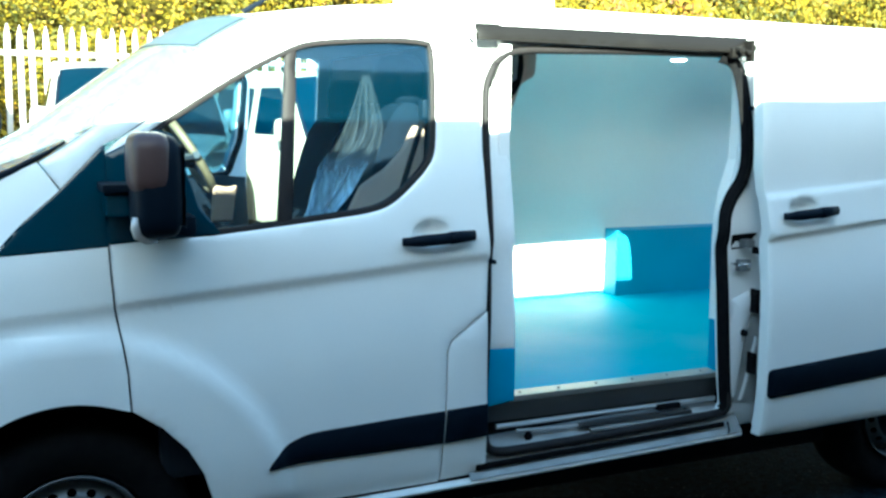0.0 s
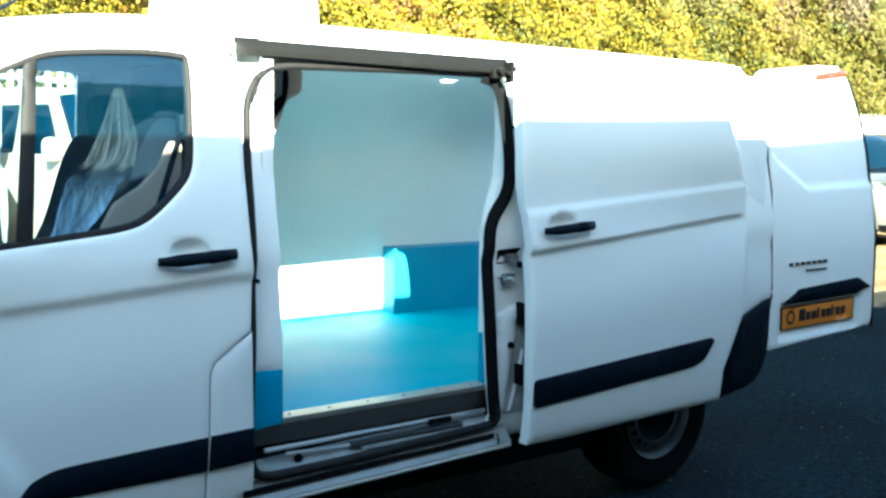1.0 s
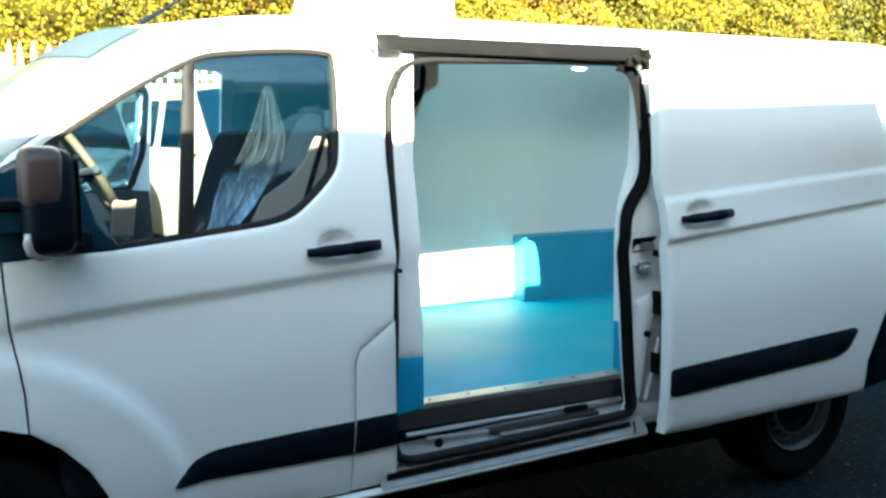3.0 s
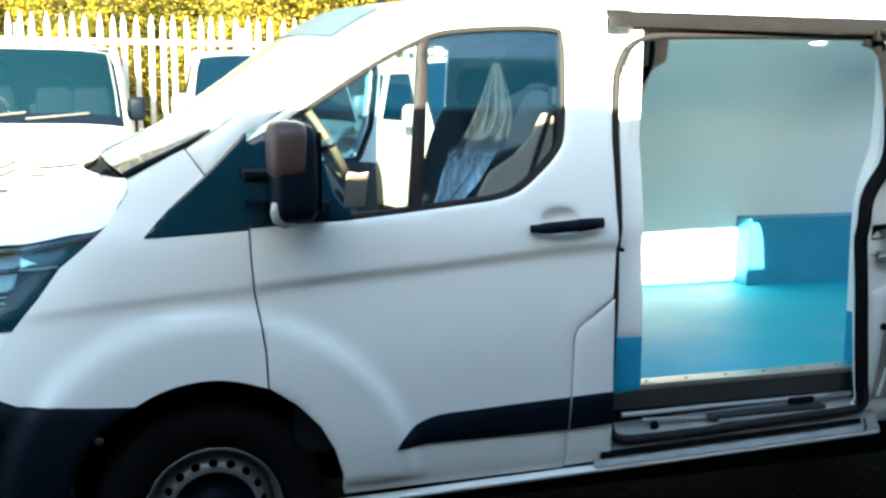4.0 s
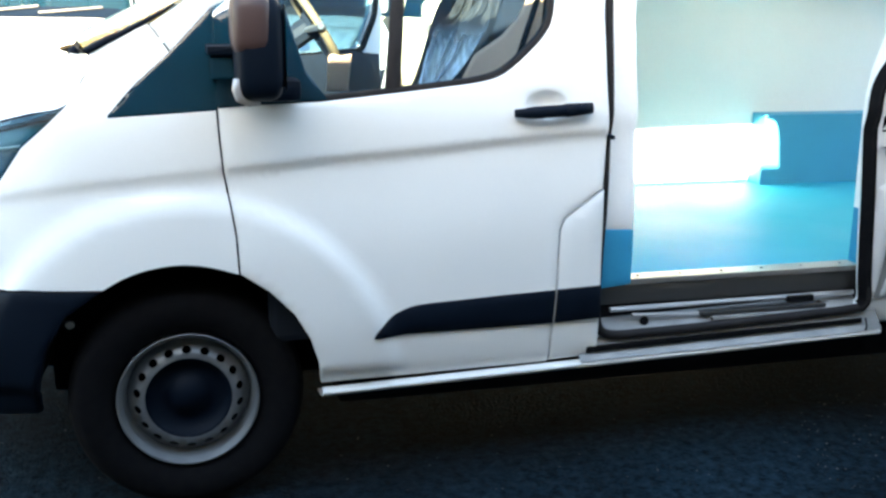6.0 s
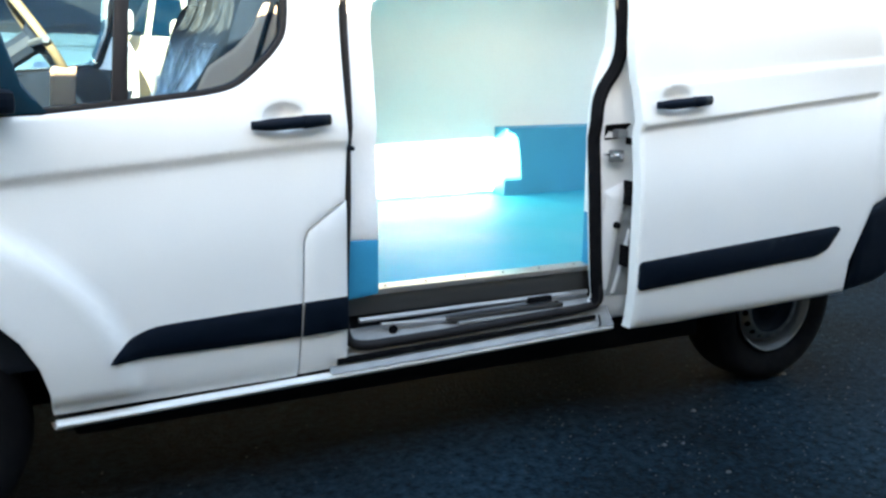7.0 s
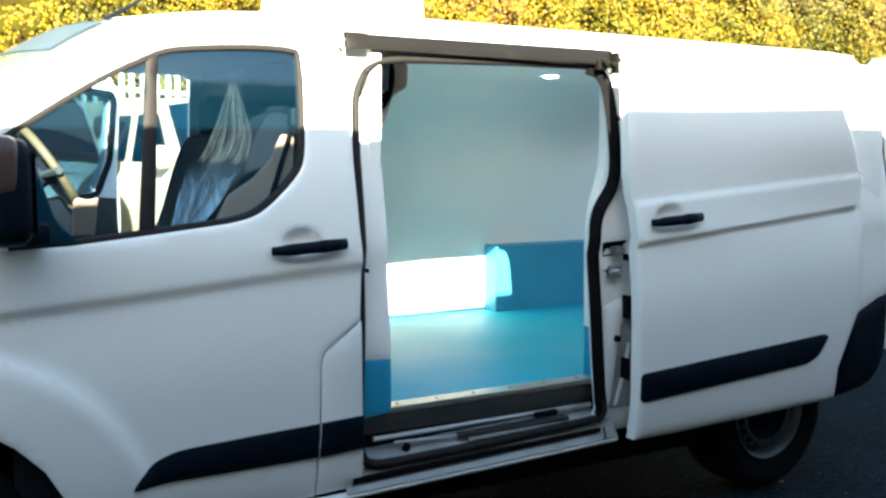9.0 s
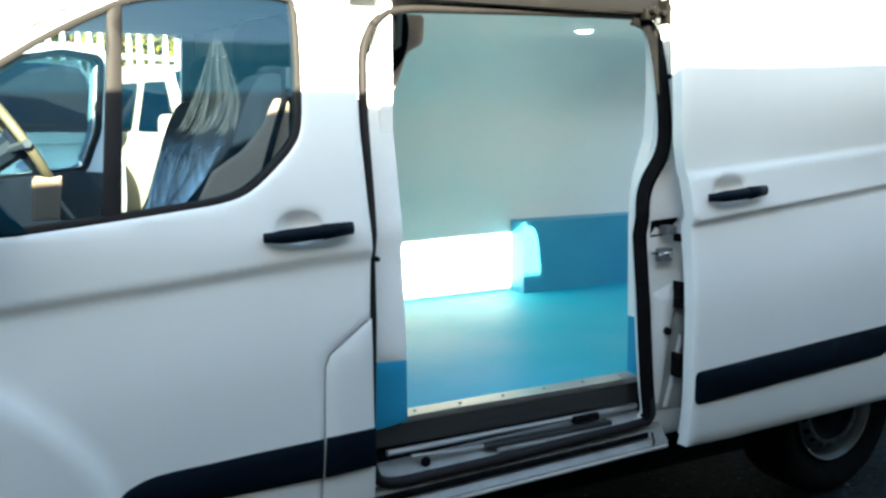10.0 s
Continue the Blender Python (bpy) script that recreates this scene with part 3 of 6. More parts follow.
screen = raw("windscreen", *sheet(screen_point, len(ws_edge) - 1, 24), SCREEN, van, smooth=True, label="raked curved windscreen")
screen.visible_shadow = False
v, f = sheet(lambda u, w: screen_point(u, w, 0.006), len(ws_edge) - 1, 24)
band = [q for i, q in enumerate(f) if (i // (len(ws_edge) - 1)) in (22, 23) or (i // (len(ws_edge) - 1) < 2 and i % (len(ws_edge) - 1) < 6) or i % (len(ws_edge) - 1) in (0, 1, len(ws_edge) - 2)]
raw("windscreen_border", v, band, BLACK_GLOSS, screen)
v, f = sheet(lambda u, w: screen_point(u, w, -0.003), len(ws_edge) - 1, 24)
raw("sun_strip", v, [q for i, q in enumerate(f) if len(ws_edge) - 9 < i % (len(ws_edge) - 1) < len(ws_edge) - 2 and 0 < i // (len(ws_edge) - 1) < 23], SUN_STRIP, screen, "pale blue tinted strip", smooth=True)
part("screen_seal", tube([screen_point(u, 0.004) + Vector((-0.006, -0.002, 0.004)) for u in np.linspace(0.0, 0.24, 6)], [0.012, 0.012, 0.011, 0.009, 0.006, 0.003], 8), BLACK, screen, smooth=True)
raw("scuttle", *sheet(lambda u, v: bonnet_point(0.0, 0.02 + 0.96 * u) * (1 - v) + screen_point(0.0, 0.02 + 0.96 * u) * v + Vector((0, 0, -0.012 - 0.03 * math.sin(math.pi * v))), 24, 4), DARK, van, "black plastic scuttle panel")
wiper = part("wiper", tube([screen_point(0.03, 0.26 + 0.028 * k) + Vector((-0.010, 0, -0.024)) for k in range(11)], [0.014] * 3 + [0.009] * 8, 8), BLACK, van, smooth=True)
part("blade", tube([screen_point(0.05, 0.28 + 0.028 * k) + Vector((-0.006, 0, -0.012)) for k in range(10)], 0.006, 6), RUBBER, wiper)
for v in (0.16,):
    part("pivot", tube([screen_point(0.0, v) + Vector((-0.022, 0, -0.05)), screen_point(0.0, v) + Vector((-0.018, 0, -0.018)), screen_point(0.0, v) + Vector((-0.014, 0, -0.008))], [0.015, 0.014, 0.006], 10), BLACK, wiper, smooth=True)
part("wiper", tube([screen_point(0.03, 0.58 + 0.035 * k) + Vector((-0.006, 0, -0.03)) for k in range(10)], [0.014] * 2 + [0.009] * 8, 8), BLACK, van, smooth=True)

# windscreen pillar and the side of the cab roof
pillar = [(-0.050, 1.424), (0.004, 1.349), (0.06, 1.410), (0.113 - GAP, 1.468), (0.16, 1.492), (0.252, 1.556), (0.372, 1.634), (0.505, 1.714), (0.625, 1.776), (0.70, 1.806), (0.80, 1.822), (0.967, 1.832), (1.20, 1.834), (1.262, 1.80), (1.268, 1.86), (1.262, 1.908), (1.0, 1.895), (0.80, 1.880), (0.66, 1.862), (0.565, 1.847)] + [(s, z) for s, z in ws_edge[::-1][2:-6]]
a_pillar = plate("windscreen_pillar", pillar, on_skin(), PAINT, van, step=0.03, thick=0.025)
far_side("windscreen_pillar", a_pillar, PAINT, van)
# black trim triangle ahead of the door
tri = rounded([(-0.174, 1.182), (0.115, 1.199), (0.115, 1.470), (0.0, 1.351), (-0.093, 1.267)], 0.006)
quarter_trim = plate("corner_trim", inset(tri, -0.002), on_skin(-0.003), BLACK_GLOSS, van, step=0.02, thick=0.02, roll=0.002, label="black gloss triangular corner trim")
far_side("corner_trim", quarter_trim, BLACK_GLOSS, van)

# ---- front passenger door ----
CUP = (0.105, 0.022, 0.066, 0.042)


def cup_hole(s0, z0):
    return [(s0 + CUP[0] + CUP[2] * math.cos(a), z0 + CUP[1] + CUP[3] * math.sin(a)) for a in np.linspace(0, 2 * math.pi, 24, endpoint=False)]


door = [(0.157 + GAP, 0.739), (0.239, 0.683), (0.308, 0.610), (0.354, 0.529), (0.379, 0.446), (0.388, 0.372), (1.109, 0.382), (1.112, 0.521), (1.120, 0.631), (1.124, 0.819), (1.138, 0.853), (1.262, 0.941),
        (1.268, 1.03), (1.274, 1.12), (1.268, 1.22), (1.260, 1.45), (1.262, 1.60), (1.262, 1.76), (1.235, 1.812), (1.20, 1.828), (0.967, 1.826), (0.80, 1.816), (0.70, 1.80), (0.628, 1.771), (0.508, 1.709), (0.375, 1.629), (0.255, 1.551), (0.16, 1.487), (0.118 + GAP, 1.45), (0.115 + GAP, 1.196), (0.118 + GAP, 1.124), (0.125 + GAP, 1.026), (0.141 + GAP, 0.929), (0.152 + GAP, 0.848)]
WIN = curve([(0.40, 1.216), (0.55, 1.230), (0.76, 1.252), (0.87, 1.266), (0.943, 1.290), (1.015, 1.346), (1.072, 1.405), (1.096, 1.46), (1.107, 1.58), (1.113, 1.70), (1.110, 1.772), (1.085, 1.793), (0.967, 1.797), (0.80, 1.786), (0.696, 1.771), (0.625, 1.742), (0.505, 1.681), (0.372, 1.599), (0.252, 1.520), (0.14, 1.440)], 3) + [(0.128, 1.42), (0.128, 1.215), (0.14, 1.205)]
front_door = plate("front_door", door, on_skin(), PAINT, van, step=0.03, thick=0.03, holes=[WIN, cup_hole(0.966, 1.176)], lines=CREASE_ROWS, label="white passenger door with swept window line")
plate("window_seal", inset(WIN, -0.002), on_skin(0.003), SEAL, front_door, step=0.04, thick=0.03, holes=[inset(WIN, 0.016)], roll=0.002, edge=0.004)
pane = plate("window_glass", inset(WIN, 0.010), on_skin(0.012), GLASS, front_door, step=0.05, thick=0.004, roll=0)
pane.visible_shadow = False
plate("window_divider", [(0.585, 1.236), (0.628, 1.240), (0.672, 1.765), (0.637, 1.75)], on_skin(0.004), SEAL, front_door, step=0.05, thick=0.02)
plate("mirror_base", rounded([(0.1175, 1.202), (0.42, 1.222), (0.36, 1.30), (0.30, 1.50), (0.25, 1.514), (0.1175, 1.446)], 0.006), on_skin(-0.004), BLACK_GLOSS, front_door, step=0.05, thick=0.03)
STRIP = curve([(0.540, 0.518), (0.552, 0.538), (0.575, 0.560), (0.612, 0.586), (0.677, 0.607), (0.80, 0.614)], 3) + [(0.93, 0.620), (1.116, 0.626), (1.112, 0.519), (0.938, 0.518)]
plate("rub_strip", STRIP, on_skin(-0.012), BLACK, front_door, step=0.05, thick=0.016, roll=0.006, edge=0.01, label="black plastic side rubbing strip")


def handle(parent, fn, s0, z0, rise, out):
    """A pull handle over its finger recess; s0, z0 is the front end."""
    raw("recess", *sheet(lambda u, v: fn(s0 + CUP[0] + CUP[2] * v * math.cos(2 * math.pi * u), z0 + CUP[1] + CUP[3] * v * math.sin(2 * math.pi * u)) + Vector((0, 0.004 + 0.034 * (1 - v ** 2.5), 0)), 28, 8), PAINT, parent, smooth=True)
    pts = []
    n = 12
    for k in range(n + 1):
        u = k / n
        s, z = s0 + 0.238 * u, z0 + rise * u
        pts.append(fn(s, z) + Vector((0, -out * (0.35 + 0.65 * math.sin(math.pi * min(1, max(0, u * 1.04 - 0.02))) ** 0.35), 0)))
    r = [0.013 + 0.006 * smooth01(k / 3) * smooth01((n - k) / 2) for k in range(n + 1)]
    part("pull_handle", tube(pts, r, 10, 0.75), BLACK, parent, "black pull handle", smooth=True)
    part("lock_cap", tube([fn(s0 + 0.15, z0 + rise * 0.63) + Vector((0, -out * 1.05, 0)), fn(s0 + 0.237, z0 + rise) + Vector((0, -out * 0.85, 0))], [0.021, 0.017], 10, 0.7), BLACK, parent, smooth=True)


handle(front_door, skin, 0.966, 1.176, 0.014, 0.032)
mirror = thing("door_mirror", "", "")
mirror.parent = front_door


def blob(lo, hi, power=3.2, nu=20, nv=14, shear=(0, 0)):
    """A soft, boxy shell (superellipsoid)."""
    c, h = [(a + b) / 2 for a, b in zip(lo, hi)], [(b - a) / 2 for a, b in zip(lo, hi)]

    def sg(q):
        return math.copysign(abs(q) ** (2 / power), q)

    def fn(u, v):
        a, b = 2 * math.pi * u, math.pi * (v - 0.5)
        x, y, z = sg(math.cos(b)) * sg(math.cos(a)), sg(math.cos(b)) * sg(math.sin(a)), sg(math.sin(b))
        return Vector((c[0] + h[0] * x + shear[0] * z, c[1] + h[1] * y + shear[1] * z, c[2] + h[2] * z))
    return sheet(fn, nu, nv)


raw("housing", *blob((0.156, -0.262, 1.240), (0.278, -0.055, 1.505), 4.6), BLACK, mirror, smooth=True)
# brown base stands in for sun on the black plastic cap
raw("cap", *blob((0.148, -0.268, 1.352), (0.250, -0.08, 1.511), 4.2), material("sunlit_black_cap", (0.062, 0.036, 0.033), 0.42, spec=0.3, vary=0.1), mirror, smooth=True)
part("arm_cover", rbox((0.092, -0.115, 1.352), (0.20, 0.03, 1.374), 0.006), BLACK, mirror)
part("arm_cover", rbox((0.098, -0.10, 1.288), (0.20, 0.03, 1.346), 0.008), BLACK_GLOSS, mirror)
part("arm", rbox((0.19, -0.09, 1.226), (0.335, 0.045, 1.285), 0.02), BLACK, mirror)
raw("mirror_glass", *sheet(lambda u, v: Vector((0.280, -0.245 + 0.17 * u, 1.27 + 0.21 * v)), 2, 2), CHROME, mirror)
part("repeater", tube([(0.158, -0.235, 1.300), (0.156, -0.235, 1.275), (0.163, -0.228, 1.252), (0.185, -0.212, 1.238), (0.215, -0.19, 1.234)], [0.008, 0.012, 0.012, 0.010, 0.005], 8), material("clear_repeater", (0.42, 0.40, 0.38), 0.15, coat=0.6, vary=0.05), mirror, "clear indicator lens", smooth=True)

# fuel flap panel and the piece of sill skin behind the door
flap = [(1.114, 0.386), (1.275, 0.392), (1.270, 0.60), (1.268, 0.74), (1.267, 0.936), (1.143, 0.850), (1.129, 0.818), (1.125, 0.631), (1.117, 0.521)]
fuel_flap = plate("fuel_flap", flap, on_skin(0.001), PAINT, van, step=0.04, thick=0.02)
plate("rub_strip", [(1.120, 0.519), (1.270, 0.526), (1.268, 0.632), (1.127, 0.627)], on_skin(-0.012), BLACK, fuel_flap, step=0.05, thick=0.016, roll=0.004)

# sill under door and opening
SILL_TOP = [(0.39, 0.356), (1.12, 0.374), (1.62, 0.385), (2.34, 0.404)]


def sill_point(u, v):
    s = 0.39 + 1.95 * u
    top = lerp_table(SILL_TOP, s)
    y, dz = [(0.035, 0.0), (0.012, -0.002), (0.004, -0.009), (0.010, -0.018), (0.034, -0.030), (0.085, -0.044), (0.15, -0.05)][int(round(v * 6))]
    return Vector((s, y, top + dz))


raw("sill", *sheet(sill_point, 24, 6), PAINT, van, smooth=True)
# outer lip of the opening: painted shelf, black slot, gasket channel
raw("sill_shelf", *sheet(lambda u, v: Vector((1.215 + 1.125 * u, 0.004 + 0.05 * v, lerp_table(SILL_TOP, 1.215 + 1.125 * u) + 0.060 * v + 0.001)), 12, 2), STEP, van)
plate("sill_slot", [(1.240, 0.403), (2.262, 0.431), (2.262, 0.447), (1.240, 0.424)], flat_y(0.012), RUBBER, van, step=0.1, thick=0.01, roll=0.002)
part("sill_joint", tube([(2.272, 0.002, 0.404), (2.278, 0.004, 0.418), (2.274, 0.012, 0.448)], 0.0035, 5), DARK, van)

# ---- the opening of the sliding door ----
opening = curve([(1.340, 1.728), (1.306, 1.665), (1.294, 1.58), (1.287, 1.444), (1.287, 1.235), (1.280, 0.917), (1.270, 0.613), (1.278, 0.495), (1.327, 0.450), (1.45, 0.447)], 4)[:-1] + [(1.616, 0.450), (2.200, 0.472)] \
    + curve([(2.262, 0.478), (2.285, 0.505), (2.270, 0.60), (2.246, 0.885), (2.238, 1.10), (2.243, 1.20), (2.272, 1.268), (2.330, 1.340), (2.358, 1.42), (2.366, 1.56), (2.358, 1.705), (2.330, 1.770), (2.265, 1.794)], 4) + [(1.9, 1.790), (1.56, 1.781)] + curve([(1.470, 1.778), (1.392, 1.764), (1.340, 1.728)], 3)[:-1]
# body frame behind the seal: pillar jamb, header, front jamb
jamb_outline = [(1.262, 0.40), (2.50, 0.41), (2.50, 1.86), (1.262, 1.86)]
plate("door_jamb", jamb_outline, on_skin(0.045), PAINT_IN, van, step=0.05, thick=0.03, holes=[inset(opening, 0.006)], label="white painted door jamb")
loop = [skin(s, z) + 0.030 * inward(s) for s, z in opening]
part("door_seal", tube(loop + loop[:1], [0.016 if p.z < 0.54 else 0.0125 for p in loop + loop[:1]], 8), SEAL, van, "black rubber door seal", smooth=True)
# thicker seal band on the rear jamb, in darker rubber standing in for shade
rear_run = [(s, z) for s, z in opening if s > 2.2]
band_v, band_f = [], []
for i, (s, z) in enumerate(rear_run):
    a, b = rear_run[max(i - 1, 0)], rear_run[min(i + 1, len(rear_run) - 1)]
    t = Vector((b[0] - a[0], b[1] - a[1])).normalized()
    for w, d in ((-0.030, 0.036), (-0.012, 0.018), (0.014, 0.018), (0.024, 0.040)):
        band_v.append(skin(s + t.y * w, z - t.x * w) + Vector((0, d, 0)))
for i in range(len(rear_run) - 1):
    for k in range(3):
        band_f.append((4 * i + k, 4 * i + k + 1, 4 * i + k + 5, 4 * i + k + 4))
raw("seal_band", band_v, band_f, RUBBER, van, smooth=True)
# pressed relief, striker and latch on the rear jamb
relief = plate("jamb_pressing", rounded([(2.286, 0.52), (2.330, 0.52), (2.372, 0.80), (2.40, 0.875), (2.375, 0.93), (2.290, 0.90), (2.276, 0.72)], 0.012), on_skin(0.034), PAINT_IN, van, step=0.04, thick=0.02, roll=0.010, edge=0.014)
plate("jamb_fold", rounded([(2.346, 0.512), (2.366, 0.512), (2.420, 0.73), (2.408, 0.76)], 0.006), on_skin(0.034), PAINT_IN, van, step=0.04, thick=0.02, roll=0.006, edge=0.008)
# grey plate paints the shade of a recess in the white jamb
plate("jamb_recess", [(2.325, 0.505), (2.43, 0.50), (2.43, 0.84), (2.395, 0.86), (2.36, 0.74)], on_skin(0.0405), STEP, van, step=0.06, thick=0.006, roll=0)
# flat dark patch paints the shade inside a pocket
plate("jamb_pocket", rounded([(2.288, 1.085), (2.36, 1.09), (2.40, 1.145), (2.288, 1.140)], 0.008), on_skin(0.043), DARK, van, step=0.05, thick=0.01, roll=0)
striker = part("striker", rbox((2.300, 0.020, 1.008), (2.352, 0.045, 1.052), 0.006), STEEL, van, "steel door striker")
part("striker_loop", tube([(2.282, 0.045, 1.036), (2.282, 0.008, 1.036), (2.318, 0.004, 1.036), (2.318, 0.045, 1.030)], 0.006, 6), CHROME, striker)
part("bolt", lathe([(0.0, -0.006), (0.009, -0.005), (0.010, 0.004)], 10, (2.338, 0.018, 1.03)), CHROME, striker)
part("latch", rbox((2.315, 0.012, 1.095), (2.36, 0.05, 1.125), 0.008), STEEL, van)
for z, h in ((0.895, 0.045), (0.66, 0.040)):
    guide = part("buffer", rbox((2.373, -0.004, z - h), (2.383, 0.04, z + h), 0.004), RUBBER, van, "black toothed rubber buffer")
    for k in range(4):
        part("tooth", rbox((2.363, -0.002, z - h * 0.7 + 0.017 * k), (2.376, 0.012, z - h * 0.7 + 0.009 + 0.017 * k), 0.002), RUBBER, guide)
part("buffer", rbox((2.370, -0.002, 1.070), (2.382, 0.04, 1.096), 0.004), RUBBER, van, "black rubber buffer")
part("buffer_stud", lathe([(0.0, -0.012), (0.012, -0.01), (0.014, 0.01)], 12, (2.345, 0.03, 0.775)), RUBBER, van)
part("hinge_stud", lathe([(0.0, -0.016), (0.008, -0.014), (0.010, 0.02)], 10, (2.372, 0.085, 1.60)), BLACK, van)
part("check_stud", lathe([(0.0, -0.014), (0.007, -0.012), (0.008, 0.02)], 10, (1.283, 0.008, 1.098)), BLACK, van)

# upper rail cover and its end bracket
rail = plate("upper_rail", [(1.268, 1.803), (2.366, 1.797), (2.372, 1.856), (1.272, 1.852)], on_skin(-0.010), RAIL, van, step=0.08, thick=0.014, roll=0.003, label="grey metal upper door rail")
part("track", tube([skin(s, 1.806) + Vector((0, 0.012, 0)) for s in (1.42, 1.7, 2.0, 2.28)], 0.009, 6), ALU, rail)
bracket = part("roller_bracket", rbox((2.352, 0.075, 1.765), (2.368, 0.125, 1.845), 0.006), RAIL, van, "dark steel roller bracket")
part("bracket_plate", rbox((2.282, 0.095, 1.778), (2.352, 0.125, 1.815), 0.010), RAIL, bracket)
part("roller", lathe([(0.0, -0.02), (0.013, -0.018), (0.013, 0.012), (0.0, 0.014)], 14, (2.305, 0.088, 1.806)), RAIL, bracket)
part("roller", lathe([(0.0, -0.016), (0.009, -0.014), (0.009, 0.012), (0.0, 0.014)], 14, (2.342, 0.088, 1.800)), RAIL, bracket)
part("keeper", rbox((2.318, 0.084, 1.766), (2.334, 0.098, 1.784), 0.004), STEEL, bracket)

# step well: floor edge riser, lower track, drain holes
raw("step_floor", *sheet(lambda u, v: Vector((1.275 + 1.01 * u, 0.045 + 0.075 * v, 0.452 + 0.024 * u + 0.03 * v)), 8, 3), STEP, van)
# dark back sheet paints the shade deep in the step well
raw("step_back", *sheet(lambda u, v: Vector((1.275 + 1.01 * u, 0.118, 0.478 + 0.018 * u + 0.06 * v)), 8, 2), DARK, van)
part("lower_track", tube([(1.345, 0.085, 0.520), (1.7, 0.085, 0.521), (2.27, 0.088, 0.520)], 0.009, 6), ALU, van, "bright aluminium lower door track")
part("track_bar", tube([(1.42, 0.075, 0.500), (1.62, 0.070, 0.493), (1.68, 0.068, 0.492)], 0.006, 6), ALU, van)
part("track_bar", rbox((1.66, 0.050, 0.484), (2.14, 0.078, 0.500), 0.006), BRUSHED, van)
part("track_bar", rbox((1.70, 0.044, 0.470), (2.20, 0.060, 0.482), 0.004), STEP, van)
part("track_stop", rbox((2.00, 0.066, 0.505), (2.10, 0.095, 0.526), 0.005), RUBBER, van)
for x in (1.462, 2.12):
    part("drain_plug", lathe([(0.0, -0.004), (0.014, -0.004), (0.016, 0.004), (0.0, 0.006)], 14, (x, 0.066, 0.478 + 0.012 * (x - 1.4))), DARK, van)
riser = plate("floor_riser", [(1.318, 0.530), (2.292, 0.522), (2.292, 0.600), (1.318, 0.598)], flat_y(0.105), BRUSHED, van, step=0.1, thick=0.012, roll=0.003, label="brushed steel floor edge")
part("floor_trim", rbox((1.40, 0.095, 0.596), (2.292, 0.165, 0.616), 0.004), ALU, van, "pale aluminium step edge trim")
for k in range(6):
    part("rivet", lathe([(0.0, -0.004), (0.005, -0.003), (0.006, 0.0)], 8, (0, 0, 0)), STEEL, van).matrix_basis = pose(1.46 + 0.155 * k, 0.13, 0.616, -90)

# ---- insulated load space ----
FL, CE, Y0, Y1, X0, X1 = 0.61, 1.832, 0.17, 1.72, 1.40, 3.86
raw("load_floor", *sheet(lambda u, v: Vector((X0 + (X1 - X0) * u, 0.12 + (Y1 - 0.12) * v, FL + 0.0015 * math.sin(17 * u) * math.sin(13 * v))), 30, 20), BLUE, van, "glossy blue resin load floor", smooth=True)
part("load_wall", rbox((X0, Y1, FL - 0.02), (X1, Y1 + 0.05, CE + 0.02), 0.004), LINING, van, "smooth white insulated load wall")
part("wheel_box", rbox((2.842, 1.60, FL - 0.01), (X1 - 0.02, Y1 + 0.002, 0.965), 0.008), BLUE_BOX, van, "blue boxed-in wheel arch")
part("load_bulkhead", rbox((X0 - 0.04, 0.13, FL - 0.02), (X0, Y1 + 0.05, CE + 0.02), 0.004), LINING, van)
part("load_ceiling", rbox((X0 - 0.04, 0.13, CE), (X1 + 0.03, Y1 + 0.05, CE + 0.03), 0.004), LINING, van, "white insulated ceiling panel")


def lining_point(u, v):
    q = v * 24
    if q <= 6:
        y, z = Y1, FL + (1.42 - FL) * q / 6
    elif q <= 18:
        a = math.pi / 2 * (q - 6) / 12
        y, z = Y1 - 0.50 * (1 - math.cos(a)), 1.42 + (CE - 1.42) * math.sin(a)
    else:
        y, z = Y1 - 0.50 - (Y1 - 0.50 - 0.14) * (q - 18) / 6, CE
    return Vector((X0 + (X1 - X0) * u, y - 0.004, z - 0.003))


# white carried down over the blue skirting, standing in for sun glare
raw("wall_lining", *sheet(lining_point, 6, 24), LINING, van, "smooth white coved wall and ceiling lining", smooth=True)
LX, LY = 2.75, 1.02
# lining strips on both jambs, white above, blue below
strip_l = [(1.300, 0.79), (1.412, 0.785), (1.411, 0.98), (1.402, 1.44), (1.394, 1.66), (1.386, 1.757), (1.345, 1.730), (1.312, 1.672), (1.298, 1.58), (1.296, 1.2)]
plate("jamb_lining", strip_l, on_skin(0.085), LINING, van, step=0.06, thick=0.04, roll=0.004, label="white lining strip on the front jamb")
plate("jamb_skirting", [(1.302, 0.592), (1.414, 0.604), (1.412, 0.785), (1.300, 0.79)], on_skin(0.083), BLUE_SKIRT, van, step=0.06, thick=0.04, roll=0.003)
strip_r = [(2.322, 0.80), (2.36, 0.80), (2.36, 1.12), (2.39, 1.27), (2.44, 1.36), (2.44, 1.74), (2.40, 1.78), (2.366, 1.76), (2.374, 1.70), (2.380, 1.56), (2.374, 1.41), (2.352, 1.345), (2.332, 1.285), (2.318, 1.20), (2.315, 1.12)]
plate("jamb_lining", strip_r, flat_y(0.15), LINING, van, step=0.06, thick=0.05, roll=0.004)
plate("jamb_skirting", [(2.324, 0.60), (2.37, 0.60), (2.37, 0.80), (2.322, 0.80)], flat_y(0.149), BLUE_SKIRT, van, step=0.06, thick=0.05, roll=0.003)
part("near_lining", rbox((2.40, 0.15, FL - 0.02), (X1, 0.19, CE), 0.004), LINING, van)
